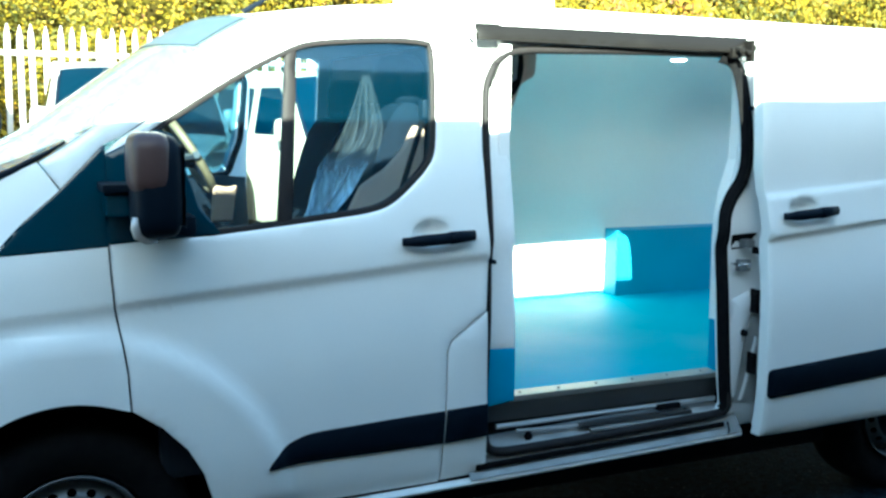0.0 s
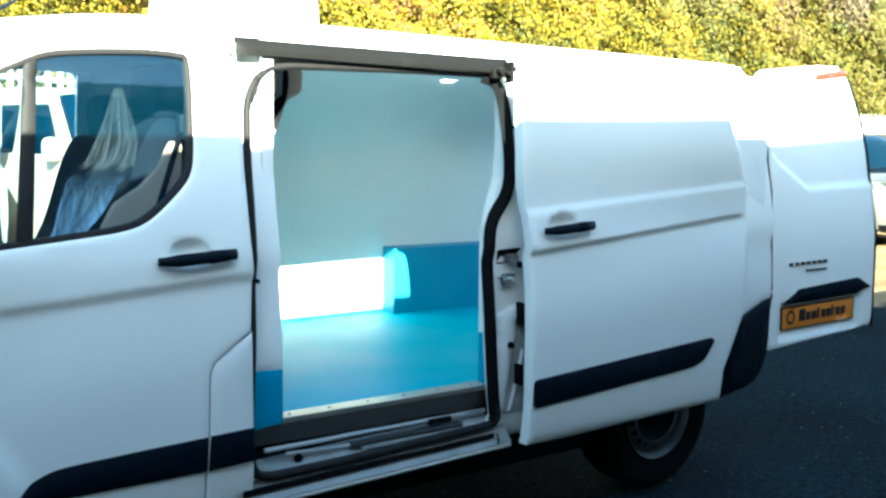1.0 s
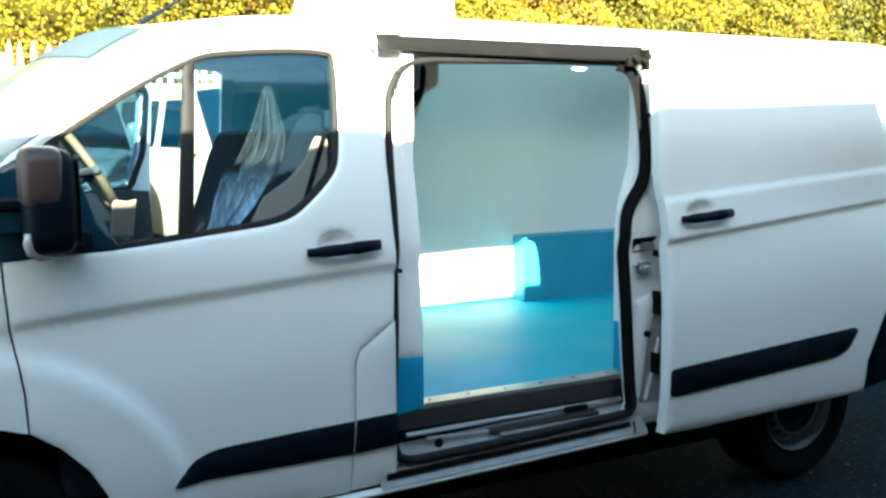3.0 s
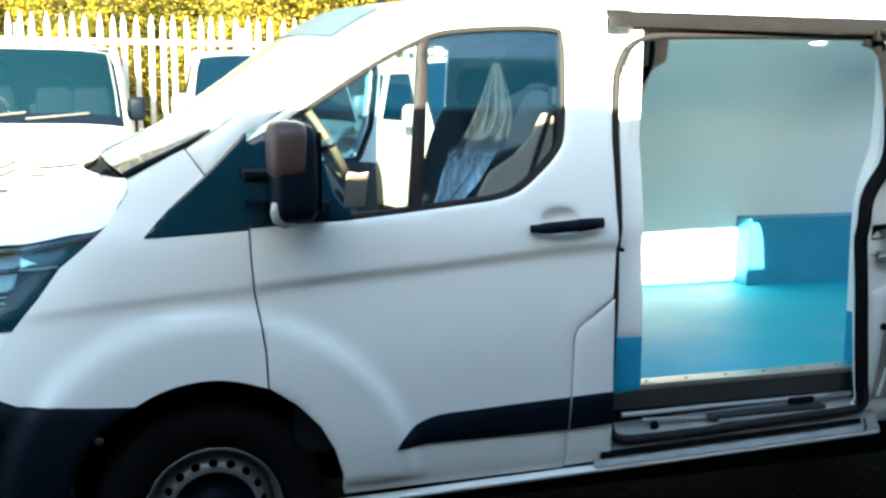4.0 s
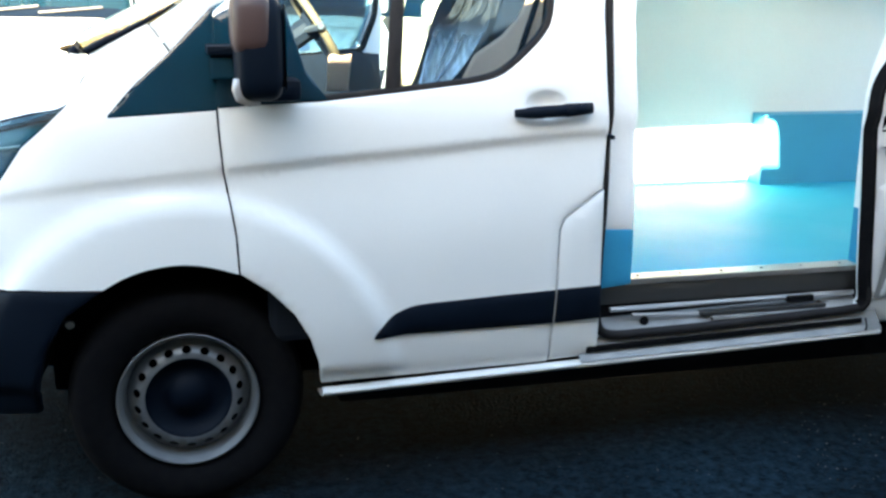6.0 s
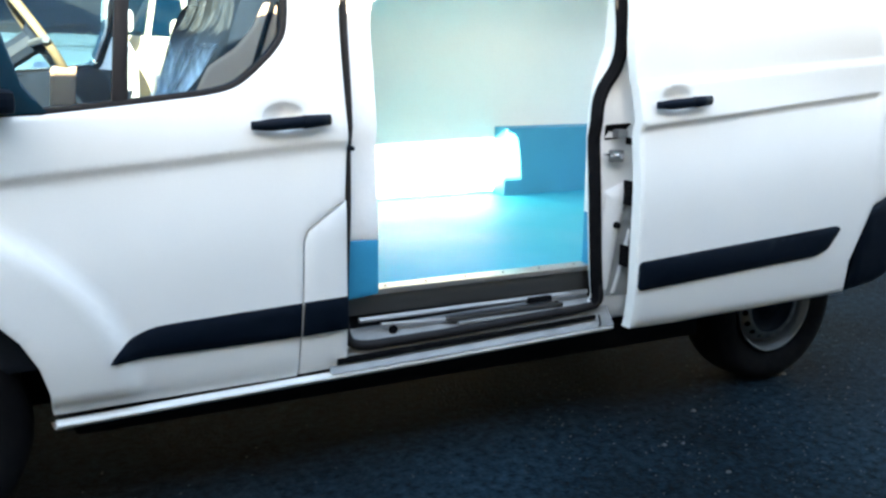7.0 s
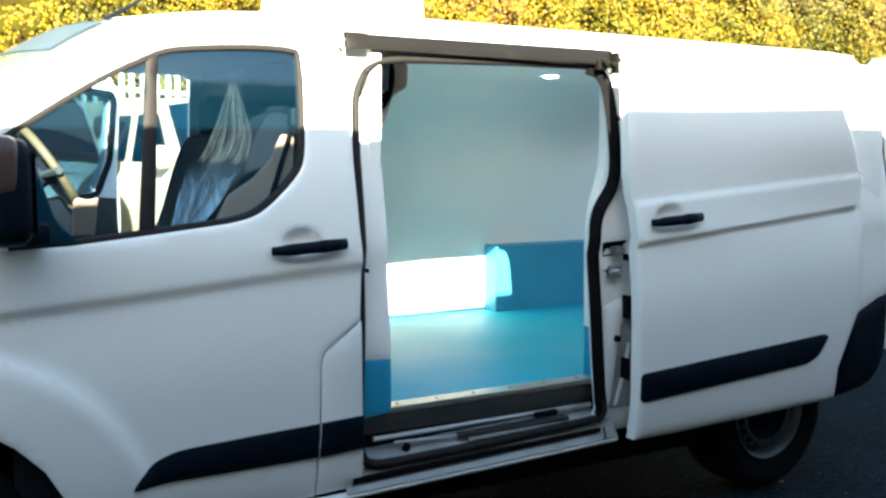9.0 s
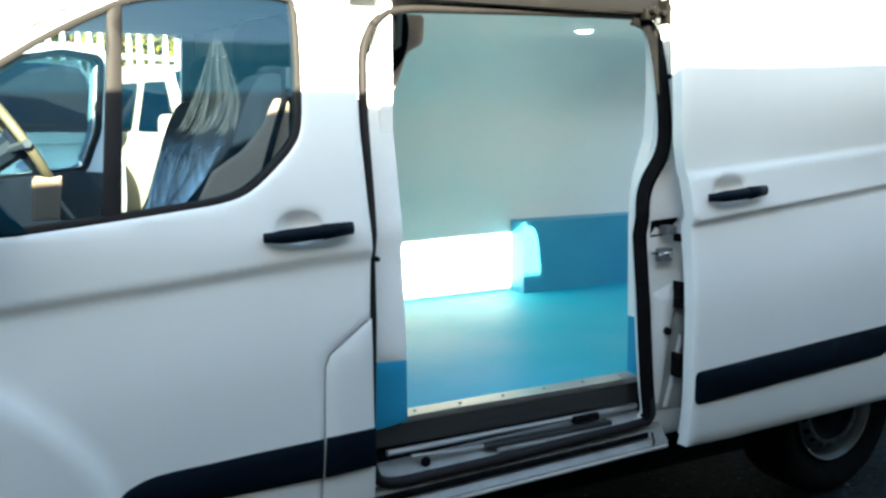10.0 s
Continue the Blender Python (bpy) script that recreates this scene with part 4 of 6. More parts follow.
lampc = part("ceiling_lamp", lathe([(0.036, -0.005), (0.040, -0.007), (0.045, -0.004), (0.047, 0.0)], 24, (0, 0, 0)), PAINT_IN, van, "round lit ceiling lamp", smooth=True)
lampc.matrix_basis = pose(LX, LY, CE - 0.004, 90) @ Matrix.Diagonal((0.80, 0.5, 0.80, 1))
part("lamp_glass", lathe([(0.0, -0.006), (0.03, -0.006), (0.038, -0.005)], 24, (0, 0, 0)), LED, lampc)
# cooling pipework in the front upper corner
part("cooling_hose", tube(curve([(1.565, 0.42, 1.82), (1.580, 0.42, 1.76), (1.580, 0.43, 1.70), (1.565, 0.44, 1.655), (1.53, 0.445, 1.618), (1.47, 0.45, 1.60)], 4), 0.021, 10), RUBBER, van, "black ribbed cooling hose", smooth=True)
BUFF = material("buff_plastic", (0.60, 0.41, 0.33), 0.5, vary=0.1)
cool = [(1.47, 1.545), (1.575, 1.55), (1.600, 1.61), (1.625, 1.68), (1.685, 1.71), (1.69, 1.80), (1.47, 1.80)]
plate("cooling_box", rounded(cool, 0.02), flat_y(0.47), BUFF, van, step=0.05, thick=0.14, roll=0.008, edge=0.012, label="buff plastic cooling housing")
part("cooling_pipe", tube([(1.56, 0.40, 1.80), (1.555, 0.40, 1.70), (1.50, 0.42, 1.66)], 0.012, 6), STEEL, van)

# ---- sliding door, pushed right back ----
SL_CREASE = [(2.3, 1.141), (3.7, 1.266)]
SL_RIDGE = [(2.3, 1.297), (3.7, 1.405)]


def slide_skin(s, z):
    y = -0.082 + lerp_table(TUMBLE, z) * (1 - 0.65 * smooth01((z - 1.15) / 0.4)) - (0.012 + 0.035 * smooth01((s - 2.5) / 1.0)) * smooth01((z - 1.2) / 0.4)
    c, r = lerp_table(SL_CREASE, s), lerp_table(SL_RIDGE, s)
    end = smooth01((3.60 - s) / 0.04)
    d = c - z
    if 0 < d < 0.35:
        y += 0.018 * smooth01(d / 0.022) * (1 - smooth01(d / 0.30)) * end
    if z > r - 0.045:
        y += 0.010 * smooth01((z - r + 0.030) / 0.035) * end
    return Vector((s, y, z))


slide = curve([(2.306, 1.80), (2.303, 1.61), (2.312, 1.433), (2.332, 1.319), (2.350, 1.184), (2.359, 1.014), (2.361, 0.80), (2.364, 0.546), (2.364, 0.402)], 3) + [(2.582, 0.400), (3.490, 0.420), (3.492, 0.557), (3.588, 0.755), (3.615, 0.80), (3.622, 0.904), (3.623, 1.163), (3.600, 1.366), (3.455, 1.633), (3.40, 1.80)]
sliding_door = plate("sliding_door", slide[::-1] if area(slide) < 0 else slide, on_skin(0.0, slide_skin), PAINT, van, step=0.03, thick=0.05, roll=0.006, edge=0.010, holes=[cup_hole(2.402, 1.218)], lines=[[(s, lerp_table(t, s) + d) for s in (2.35, 2.7, 3.1, 3.45, 3.6)] + [(3.6, lerp_table(t, 3.6) + d)] for t in (SL_CREASE, SL_RIDGE) for d in (0.006, -0.002, -0.011, -0.022, -0.034)], label="white sliding side door pushed back open")
strip2 = rounded([(2.370, 0.549), (3.276, 0.600), (3.345, 0.625), (3.410, 0.703), (3.388, 0.716), (2.370, 0.657)], 0.02)
plate("rub_strip", strip2, on_skin(-0.012, slide_skin), BLACK, sliding_door, step=0.05, thick=0.016, roll=0.006, edge=0.010, label="black plastic side rubbing strip")
handle(sliding_door, slide_skin, 2.402, 1.218, 0.016, 0.032)

# ---- rear side, wheel arch, rear bumper ----
quarter = [(2.42, 0.41), (2.88, 0.42)] + [(3.30 - 0.42 * math.cos(a), 0.335 + 0.44 * math.sin(a)) for a in np.linspace(0.2, 2.1, 12)] + [(3.62, 0.70), (3.66, 0.734), (3.895, 0.818), (3.974, 0.83), (3.975, 1.08), (3.969, 1.33), (3.945, 1.59), (3.91, 1.80), (3.88, 1.87), (3.84, 1.915), (1.264, 1.915), (1.268, 1.858), (2.42, 1.862)]
plate("rear_side_panel", quarter, on_skin(0.0), PAINT, van, step=0.05, thick=0.03)
far = [(1.29, 0.38), (2.88, 0.42)] + [(3.30 - 0.42 * math.cos(a), 0.335 + 0.44 * math.sin(a)) for a in np.linspace(0.2, 2.1, 12)] + [(3.62, 0.70), (3.975, 0.83), (3.99, 1.08), (3.985, 1.33), (3.968, 1.59), (3.93, 1.80), (3.84, 1.915), (1.264, 1.908)]
plate("far_side_panel", far, lambda s, z, d: mirror_y(skin(s, z)) - Vector((0, d, 0)), PAINT, van, step=0.1, thick=0.03)
rb = [(3.600, 0.392), (3.70, 0.400), (3.80, 0.412), (3.87, 0.436), (3.915, 0.480), (3.945, 0.545), (3.957, 0.64), (3.960, 0.826), (3.889, 0.814), (3.662, 0.731), (3.645, 0.602)]
rear_bumper = plate("rear_bumper", rb, on_skin(-0.016), BLACK, van, step=0.05, thick=0.06, roll=0.012, edge=0.02, label="black plastic rear bumper")
part("bumper_beam", rbox((3.86, 0.16, 0.45), (3.975, 1.86, 0.60), 0.04, 3), BLACK, rear_bumper)
part("bumper_return", rbox((3.62, 1.90, 0.40), (3.98, 1.99, 0.80), 0.03), BLACK, rear_bumper)
tail = part("rear_lamp", rbox((3.955, 0.115, 0.90), (3.985, 0.17, 1.50), 0.01), RED, van, "tall red rear lamp")
part("lens_edge", tube([skin(s, z) + Vector((0.003, 0.004, 0)) for s, z in ((3.974, 0.86), (3.975, 1.08), (3.970, 1.33), (3.957, 1.50), (3.948, 1.59))], 0.0045, 6), TAIL_RED, tail)
part("rear_lamp", rbox((3.955, 1.80, 0.90), (3.985, 1.865, 1.50), 0.01), RED, van)
part("rear_frame", rbox((3.89, 0.17, 0.56), (3.97, 1.80, 0.615), 0.01), PAINT_IN, van)
part("rear_header", rbox((3.80, 0.25, 1.80), (3.90, 1.72, 1.93), 0.02), PAINT_IN, van)


# roof
def roof_point(u, v):
    x = 0.555 + (3.865 - 0.555) * u
    w = 0.235
    k = 2 * v - 1
    y = 0.99 + k * (0.99 - w + 0.02)
    z = 1.920 + 0.040 * (1 - abs(k) ** 2.4)
    z -= 0.050 * smooth01((0.95 - x) / 0.45) + 0.025 * smooth01((1.45 - x) / 0.5) + 0.03 * smooth01((x - 3.72) / 0.16)
    z += 0.006 * math.exp(-((abs(k) - 0.45) / 0.04) ** 2) * smooth01((x - 1.2) / 0.1) * smooth01((3.6 - x) / 0.1)
    return Vector((x - 0.04 * (1 - k * k) * smooth01((0.8 - x) / 0.25), y, z))


raw("roof", *sheet(roof_point, 44, 28), PAINT, van, smooth=True)
for flip in (0, 1):
    def cant(u, v):
        x = 0.555 + (3.865 - 0.555) * u
        a = roof_point(u, 0.0)
        b = skin(x, lerp_table(CANT, x))
        p = b + (a - b) * v + Vector((0, -0.006 * math.sin(math.pi * v), 0.006 * math.sin(math.pi * v)))
        return mirror_y(p) if flip else p
    raw("roof_edge", *sheet(cant, 40, 5), PAINT, van, smooth=True)
part("aerial", tube([(0.63, 0.62, 1.90), (0.72, 0.62, 1.955), (0.86, 0.62, 2.05)], [0.012, 0.006, 0.004], 6), BLACK, van)
# refrigeration unit on the roof
unit = thing("roof_chiller", "", "")
unit.parent = van
v, f = blob((1.068, 0.36, 1.88), (1.722, 0.80, 2.17), 9.0, 40, 20)
v = [Vector((p.x + 0.40 * (p.y - 0.36) * smooth01((1.45 - p.x) / 0.4) + 0.14 * (p.z - 1.93) * (1 if p.x < 1.4 else -0.6), p.y, p.z)) for p in v]
raw("chiller_cowl", v, f, PAINT, unit, smooth=True)
part("chiller_base", rbox((1.14, 0.38, 1.90), (1.70, 0.80, 1.95), 0.01), PAINT_IN, unit)
TAUPE = material("taupe_grille", (0.10, 0.09, 0.075), 0.6, vary=0.2, scale=40)
plate("cowl_vent", [(1.137 + 0.010 * math.cos(a), 1.968 + 0.026 * math.sin(a)) for a in np.linspace(0, 2 * math.pi, 16, endpoint=False)], flat_y(0.358), TAUPE, unit, step=0.02, thick=0.012, roll=0.003, edge=0.003)
plate("cowl_vent", rounded([(1.178, 1.945), (1.222, 1.955), (1.228, 2.01), (1.196, 2.02)], 0.006), flat_y(0.358), TAUPE, unit, step=0.02, thick=0.012, roll=0.003, edge=0.004)

# ---- open rear door, swung square to the body ----
rear_door_outline = [(3.978, 0.565), (4.87, 0.612), (4.884, 0.66), (4.880, 1.094), (4.835, 1.551), (4.785, 1.76), (4.735, 1.90), (4.66, 1.965), (4.48, 1.962), (4.05, 1.915), (3.985, 1.89)]


def rear_place(x, z, d):
    lean = lerp_table([(0.5, 0.0), (1.0, 0.005), (1.5, 0.05), (1.95, 0.13)], z)
    y = 0.05 + lean
    rec = smooth01((z - 0.60) / 0.02) * smooth01((0.80 - z) / 0.03) * smooth01((x - 4.06) / 0.02) * smooth01((4.78 - x) / 0.02)
    win = smooth01((z - 1.335 - 0.04 * max(0.0, x - 4.29) - 0.56 * max(0.0, 4.29 - x)) / 0.022) * smooth01((x - 4.00) / 0.06)
    return Vector((x, y + 0.02 * rec + 0.014 * win + d, z))


rear_door = plate("rear_door", rounded(rear_door_outline, 0.02), rear_place, PAINT, van, step=0.018, thick=0.045, roll=0.005, label="white rear door swung open")
part("door_gap_seal", tube([rear_place(x + 0.004, z, 0.006) for x, z in ((4.885, 0.60), (4.884, 1.094), (4.84, 1.551), (4.79, 1.76), (4.742, 1.90))], 0.009, 6), RUBBER, rear_door)
part("hinge_edge", tube([(3.979, 0.065, 0.58), (3.979, 0.07, 1.1), (3.974, 0.11, 1.55), (3.968, 0.16, 1.85)], 0.007, 6), material("hinge_shadow_paint", (0.05, 0.012, 0.014), 0.5, vary=0.1), rear_door)
part("hinge_gap", tube([(3.967, 0.050, 0.58), (3.967, 0.055, 1.1), (3.960, 0.10, 1.55), (3.955, 0.15, 1.85)], 0.006, 6), RUBBER, rear_door)
for z in (0.83,):
    part("hinge", rbox((3.988, 0.048, z - 0.016), (3.998, 0.07, z + 0.016), 0.004), BLACK, rear_door)
plate("handle_trim", rounded([(4.085, 0.782), (4.70, 0.792), (4.838, 0.822), (4.725, 0.876), (4.215, 0.850)], 0.008), flat_y(0.038), BLACK, rear_door, step=0.05, thick=0.03, roll=0.006, label="black plate-lamp trim")
sign = plate("number_plate", rounded([(4.105, 0.655), (4.715, 0.664), (4.710, 0.766), (4.100, 0.757)], 0.008), flat_y(0.058), YELLOW_PLATE, rear_door, step=0.1, thick=0.012, roll=0.002, label="orange dealer plate with dark marks")
plate("plate_edge", rounded([(4.098, 0.648), (4.722, 0.657), (4.717, 0.773), (4.093, 0.764)], 0.008), flat_y(0.0605), INK, sign, step=0.1, thick=0.008, roll=0)
raw("plate_mark", *sheet(lambda u, v: Vector((4.165 + (0.022 + 0.014 * v) * math.cos(2 * math.pi * u), 0.0565, 0.711 + (0.022 + 0.014 * v) * math.sin(2 * math.pi * u))), 20, 1), INK, sign)
for k, (x, w, h) in enumerate(((4.235, 0.048, 0.060), (4.292, 0.036, 0.042), (4.340, 0.036, 0.042), (4.384, 0.020, 0.054), (4.424, 0.036, 0.042), (4.468, 0.034, 0.042), (4.508, 0.020, 0.054), (4.548, 0.036, 0.042), (4.596, 0.036, 0.042))):
    part("plate_bar", rbox((x, 0.0545, 0.685 + 0.0147 * (x - 4.1)), (x + w, 0.0575, 0.685 + h + 0.0147 * (x - 4.1)), 0.003), INK, sign)
for k in range(7):
    part("badge_bar", rbox((4.122 + 0.047 * k, 0.046, 0.968 + 0.0006 * k), (4.152 + 0.047 * k, 0.053, 0.984 + 0.0006 * k), 0.003), INK, rear_door)
for k in range(6):
    part("badge_bar", rbox((4.262 + 0.031 * k, 0.046, 0.936), (4.281 + 0.031 * k, 0.053, 0.946), 0.002), INK, rear_door)
plate("brake_light", [(4.43, 1.885), (4.70, 1.918), (4.69, 1.953), (4.445, 1.917)], flat_y(-0.02, 0.1), RED, rear_door, step=0.06, thick=0.03, roll=0.004, label="red high brake light")

# the leaf has swung a little past square, its free edge standing nearer than the hinge
def swung(p):
    eye = Vector((-0.01, -2.80, 1.52))
    return eye + (p - eye) * (1 - 0.040 * max(0.0, p.x - 3.98))


for ob in [rear_door] + list(rear_door.children_recursive):
    for q in ob.data.vertices:
        q.co = swung(q.co)
# unseen far leaf, added standing open to let more daylight into the load space
far_side("rear_door", rear_door, PAINT, van)

# ---- wheels ----
def wheel(x, y, parent, flip=False):
    w = new("wheel")
    w.parent = parent
    prof = [(0.206, 0.075), (0.209, 0.018), (0.220, 0.006), (0.262, -0.010), (0.300, -0.012), (0.322, -0.002), (0.336, 0.020), (0.342, 0.05), (0.343, 0.10), (0.342, 0.16), (0.334, 0.195), (0.30, 0.21), (0.23, 0.20)]
    part("tyre", lathe(prof, 56), RUBBER, w, "black rubber tyre", smooth=True)
    rim = part("rim", lathe([(0.190, 0.19), (0.192, 0.06), (0.196, 0.020), (0.206, 0.002), (0.203, -0.004), (0.197, 0.003), (0.194, 0.012), (0.189, 0.016), (0.186, 0.030), (0.184, 0.050), (0.176, 0.060)], 64), RIM, w, "silver painted steel wheel rim", smooth=True)
    ring = [(0.178 * math.cos(a), 0.178 * math.sin(a)) for a in np.linspace(0, 2 * math.pi, 48, endpoint=False)]
    hole = [(0.126 * math.cos(a), 0.126 * math.sin(a)) for a in np.linspace(0, 2 * math.pi, 36, endpoint=False)]
    vents = []
    for k in range(18):
        a = 2 * math.pi * (k + 0.5) / 18
        ca, sa = math.cos(a), math.sin(a)
        vents.append([(ca * (0.150 + 0.0105 * math.cos(b)) - sa * 0.0145 * math.sin(b), sa * (0.150 + 0.0105 * math.cos(b)) + ca * 0.0145 * math.sin(b)) for b in np.linspace(0, 2 * math.pi, 10, endpoint=False)])

    def dish(a, b, d):
        r = math.hypot(a, b)
        return Vector((a, lerp_table([(0.12, 0.018), (0.132, 0.008), (0.141, 0.012), (0.162, 0.034), (0.178, 0.058)], r) + d, b))
    plate("disc", ring, dish, RIM, w, step=0.02, thick=0.006, holes=[hole] + vents, roll=0.0)
    part("hub_cap", lathe([(0.0, 0.030), (0.05, 0.030), (0.056, 0.046), (0.096, 0.050), (0.120, 0.030), (0.128, 0.012), (0.131, 0.02)], 40), BLACK, w, "black plastic hub cover", smooth=True)
    # dark disc paints the shade behind the rim
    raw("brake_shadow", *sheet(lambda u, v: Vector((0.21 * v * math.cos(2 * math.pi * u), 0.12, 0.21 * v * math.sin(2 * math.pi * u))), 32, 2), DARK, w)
    w.matrix_basis = pose(x, y, 0.341, 0, 0, 180 if flip else 0)
    return w


wheel_front = wheel(0.0, 0.060, van)
for x, y, flip in ((3.30, 0.115, False), (0.0, 1.92, True), (3.30, 1.865, True)):
    o = copy_thing(wheel_front, pose(x, y, 0.341, 0, 0, 180 if flip else 0))
    o.parent = van
part("liner_clip", lathe([(0.0, -0.006), (0.012, -0.005), (0.014, 0.004)], 10, (-0.318, 0.10, 0.585)), STEEL, van)
# arch liners, underbody
for x in (0.0, 3.30):
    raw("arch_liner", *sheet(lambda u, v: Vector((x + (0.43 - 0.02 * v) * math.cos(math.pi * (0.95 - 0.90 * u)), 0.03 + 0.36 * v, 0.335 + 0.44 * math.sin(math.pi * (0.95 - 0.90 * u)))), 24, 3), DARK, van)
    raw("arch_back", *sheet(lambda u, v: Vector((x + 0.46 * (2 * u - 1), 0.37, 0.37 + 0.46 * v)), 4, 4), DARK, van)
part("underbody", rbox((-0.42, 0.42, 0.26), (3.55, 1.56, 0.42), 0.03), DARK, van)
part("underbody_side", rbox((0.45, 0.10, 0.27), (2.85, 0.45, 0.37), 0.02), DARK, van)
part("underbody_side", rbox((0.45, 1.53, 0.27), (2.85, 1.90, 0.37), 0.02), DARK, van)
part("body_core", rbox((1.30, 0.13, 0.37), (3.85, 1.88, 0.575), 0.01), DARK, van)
part("engine_block", rbox((-0.72, 0.42, 0.38), (0.05, 1.56, 1.02), 0.08), DARK, van)
part("cab_floor", rbox((0.46, 0.10, 0.42), (1.30, 1.90, 0.50), 0.02), CAB, van)
part("rear_gap_cover", rbox((2.42, 0.05, 0.78), (3.90, 0.15, 1.86), 0.01), PAINT_IN, van)
part("far_sill", rbox((0.42, 1.90, 0.30), (1.30, 1.97, 0.42), 0.02), PAINT, van)

# ---- cab interior ----
part("dashboard", rbox((-0.12, 0.14, 0.95), (0.40, 1.84, 1.235), 0.06, 3), CAB, van, "dark grey moulded dashboard")
part("dash_top", rbox((-0.18, 0.18, 1.20), (0.22, 1.80, 1.30), 0.05, 3), CAB, van)
part("instrument_hood", rbox((0.16, 1.18, 1.20), (0.44, 1.62, 1.345), 0.05, 3), CAB, van)
part("radio_panel", rbox((0.38, 0.82, 1.0), (0.415, 1.12, 1.22), 0.01), BLACK_GLOSS, van)
wheel_c, wheel_n = Vector((0.565, 1.40, 1.395)), Vector((0.85, 0, 0.53)).normalized()
wheel_a = Vector((0, 1, 0))
wheel_b = wheel_n.cross(wheel_a)
steer = part("steering_wheel", tube([wheel_c + 0.185 * (wheel_a * math.cos(2 * math.pi * k / 32) + wheel_b * math.sin(2 * math.pi * k / 32)) for k in range(33)], 0.017, 8),
             material("tan_wheel_wrap", (0.15, 0.105, 0.055), 0.55, vary=0.15), van, "steering wheel", smooth=True)
part("wheel_boss", lathe([(0.0, -0.04), (0.055, -0.03), (0.075, 0.0), (0.05, 0.03)], 20), CAB, steer).matrix_basis = Matrix.Translation(wheel_c) @ wheel_n.to_track_quat("Y", "Z").to_matrix().to_4x4()
for k in (0.0, 2.2, 4.1):
    part("spoke", tube([wheel_c, wheel_c + 0.18 * (wheel_a * math.cos(k) + wheel_b * math.sin(k))], 0.014, 6), STEEL, steer)
part("column", tube([wheel_c, (0.30, 1.40, 1.22)], 0.05, 10), CAB, van)
part("stalk", tube([wheel_c - 0.05 * wheel_n, wheel_c + Vector((0.0, -0.22, 0.0))], [0.012, 0.016], 6), STEEL, van)


def seat(y, wrapped, shift=(0, 0, 0)):
    s = new("seat")
    s.parent = van
    s.location = shift
    prof = curve([(0.82, 0.98), (0.95, 0.95), (1.06, 1.05), (1.16, 1.42), (1.19, 1.56), (1.10, 1.60), (1.03, 1.50), (0.94, 1.22)], 4, True)
    v, f, _ = plate_mesh(prof if area(prof) > 0 else prof[::-1], lambda a, b, d: Vector((a, y - 0.22 + d, b)), 0.44, 0.05, (), 0.03, 0.03)
    raw("backrest", v, f, FABRIC, s, smooth=True)
    raw("headrest", *blob((1.09, y - 0.13, 1.58), (1.22, y + 0.13, 1.77), 3.5), FABRIC, s, smooth=True)
    raw("cushion", *blob((0.48, y - 0.24, 0.82), (1.04, y + 0.24, 1.02), 4.0), FABRIC, s, smooth=True)
    part("seat_base", rbox((0.55, y - 0.22, 0.49), (1.0, y + 0.22, 0.85), 0.03), CAB, s)
    if wrapped:
        rnd = random.Random(4)
        ph = [rnd.uniform(0, 6.28) for _ in range(6)]

        def drape(u, w):
            # hung from the headrest over the near side of the seat, folded down its length
            z = lerp_table([(0, 1.715), (0.15, 1.63), (0.35, 1.52), (0.5, 1.45), (0.62, 1.40), (0.78, 1.32), (0.9, 1.25), (1, 1.12)], w)
            left = lerp_table([(0, 0.945), (0.15, 0.916), (0.35, 0.872), (0.5, 0.832), (0.62, 0.782), (0.78, 0.770), (0.9, 0.752), (1, 0.66)], w)
            right = lerp_table([(0, 0.955), (0.15, 0.976), (0.35, 0.996), (0.5, 0.984), (0.62, 0.944), (0.78, 0.888), (0.9, 0.832), (1, 0.75)], w)
            fold = 0.016 * math.sin(21 * u + 3 * w + ph[0]) + 0.009 * math.sin(47 * u - 4 * w + ph[1]) + 0.005 * math.sin(90 * u + ph[2])
            bend = 0.008 * math.sin(5 * w + ph[3]) + 0.008 * math.sin(13 * w + 4 * u + ph[4])
            return Vector((left + (right - left) * u + bend * w, y - 0.235 + fold * (0.3 + w) - 0.03 * math.sin(math.pi * w), z + 0.02 * math.sin(9 * u + ph[5]) * w))
        tagged(raw("plastic_seat_cover", *sheet(drape, 60, 36), WRAP, smooth=True), "loose clear plastic cover draped over the seat", "seat cover")
    return s


seat(0.52, True)
seat(1.42, False, (0.11, 0.0, -0.06))
# dark bulkhead behind the seats, with trim, belts and stored card
part("cab_bulkhead", rbox((1.31, 0.17, 0.45), (1.355, 1.80, 1.85), 0.01), CAB, van, "dark grey cab bulkhead")
part("bulkhead_panel", rbox((1.275, 0.20, 1.34), (1.305, 0.80, 1.80), 0.03), FABRIC, van)
part("headlining", rbox((0.62, 0.20, 1.815), (1.32, 1.80, 1.845), 0.012), material("grey_headlining_cloth", (0.30, 0.34, 0.35), 0.9, vary=0.08, scale=5, fine=300, bump=0.1, spec=0.1), van, "grey cab headlining")
part("belt", tube([(1.10, 0.150, 1.60), (1.086, 0.150, 1.52), (1.015, 0.150, 1.30), (0.99, 0.150, 1.22)], 0.010, 6, 0.4), RUBBER, van)
part("belt_guide", rbox((1.085, 0.13, 1.55), (1.115, 0.17, 1.61), 0.01), CAB, van)
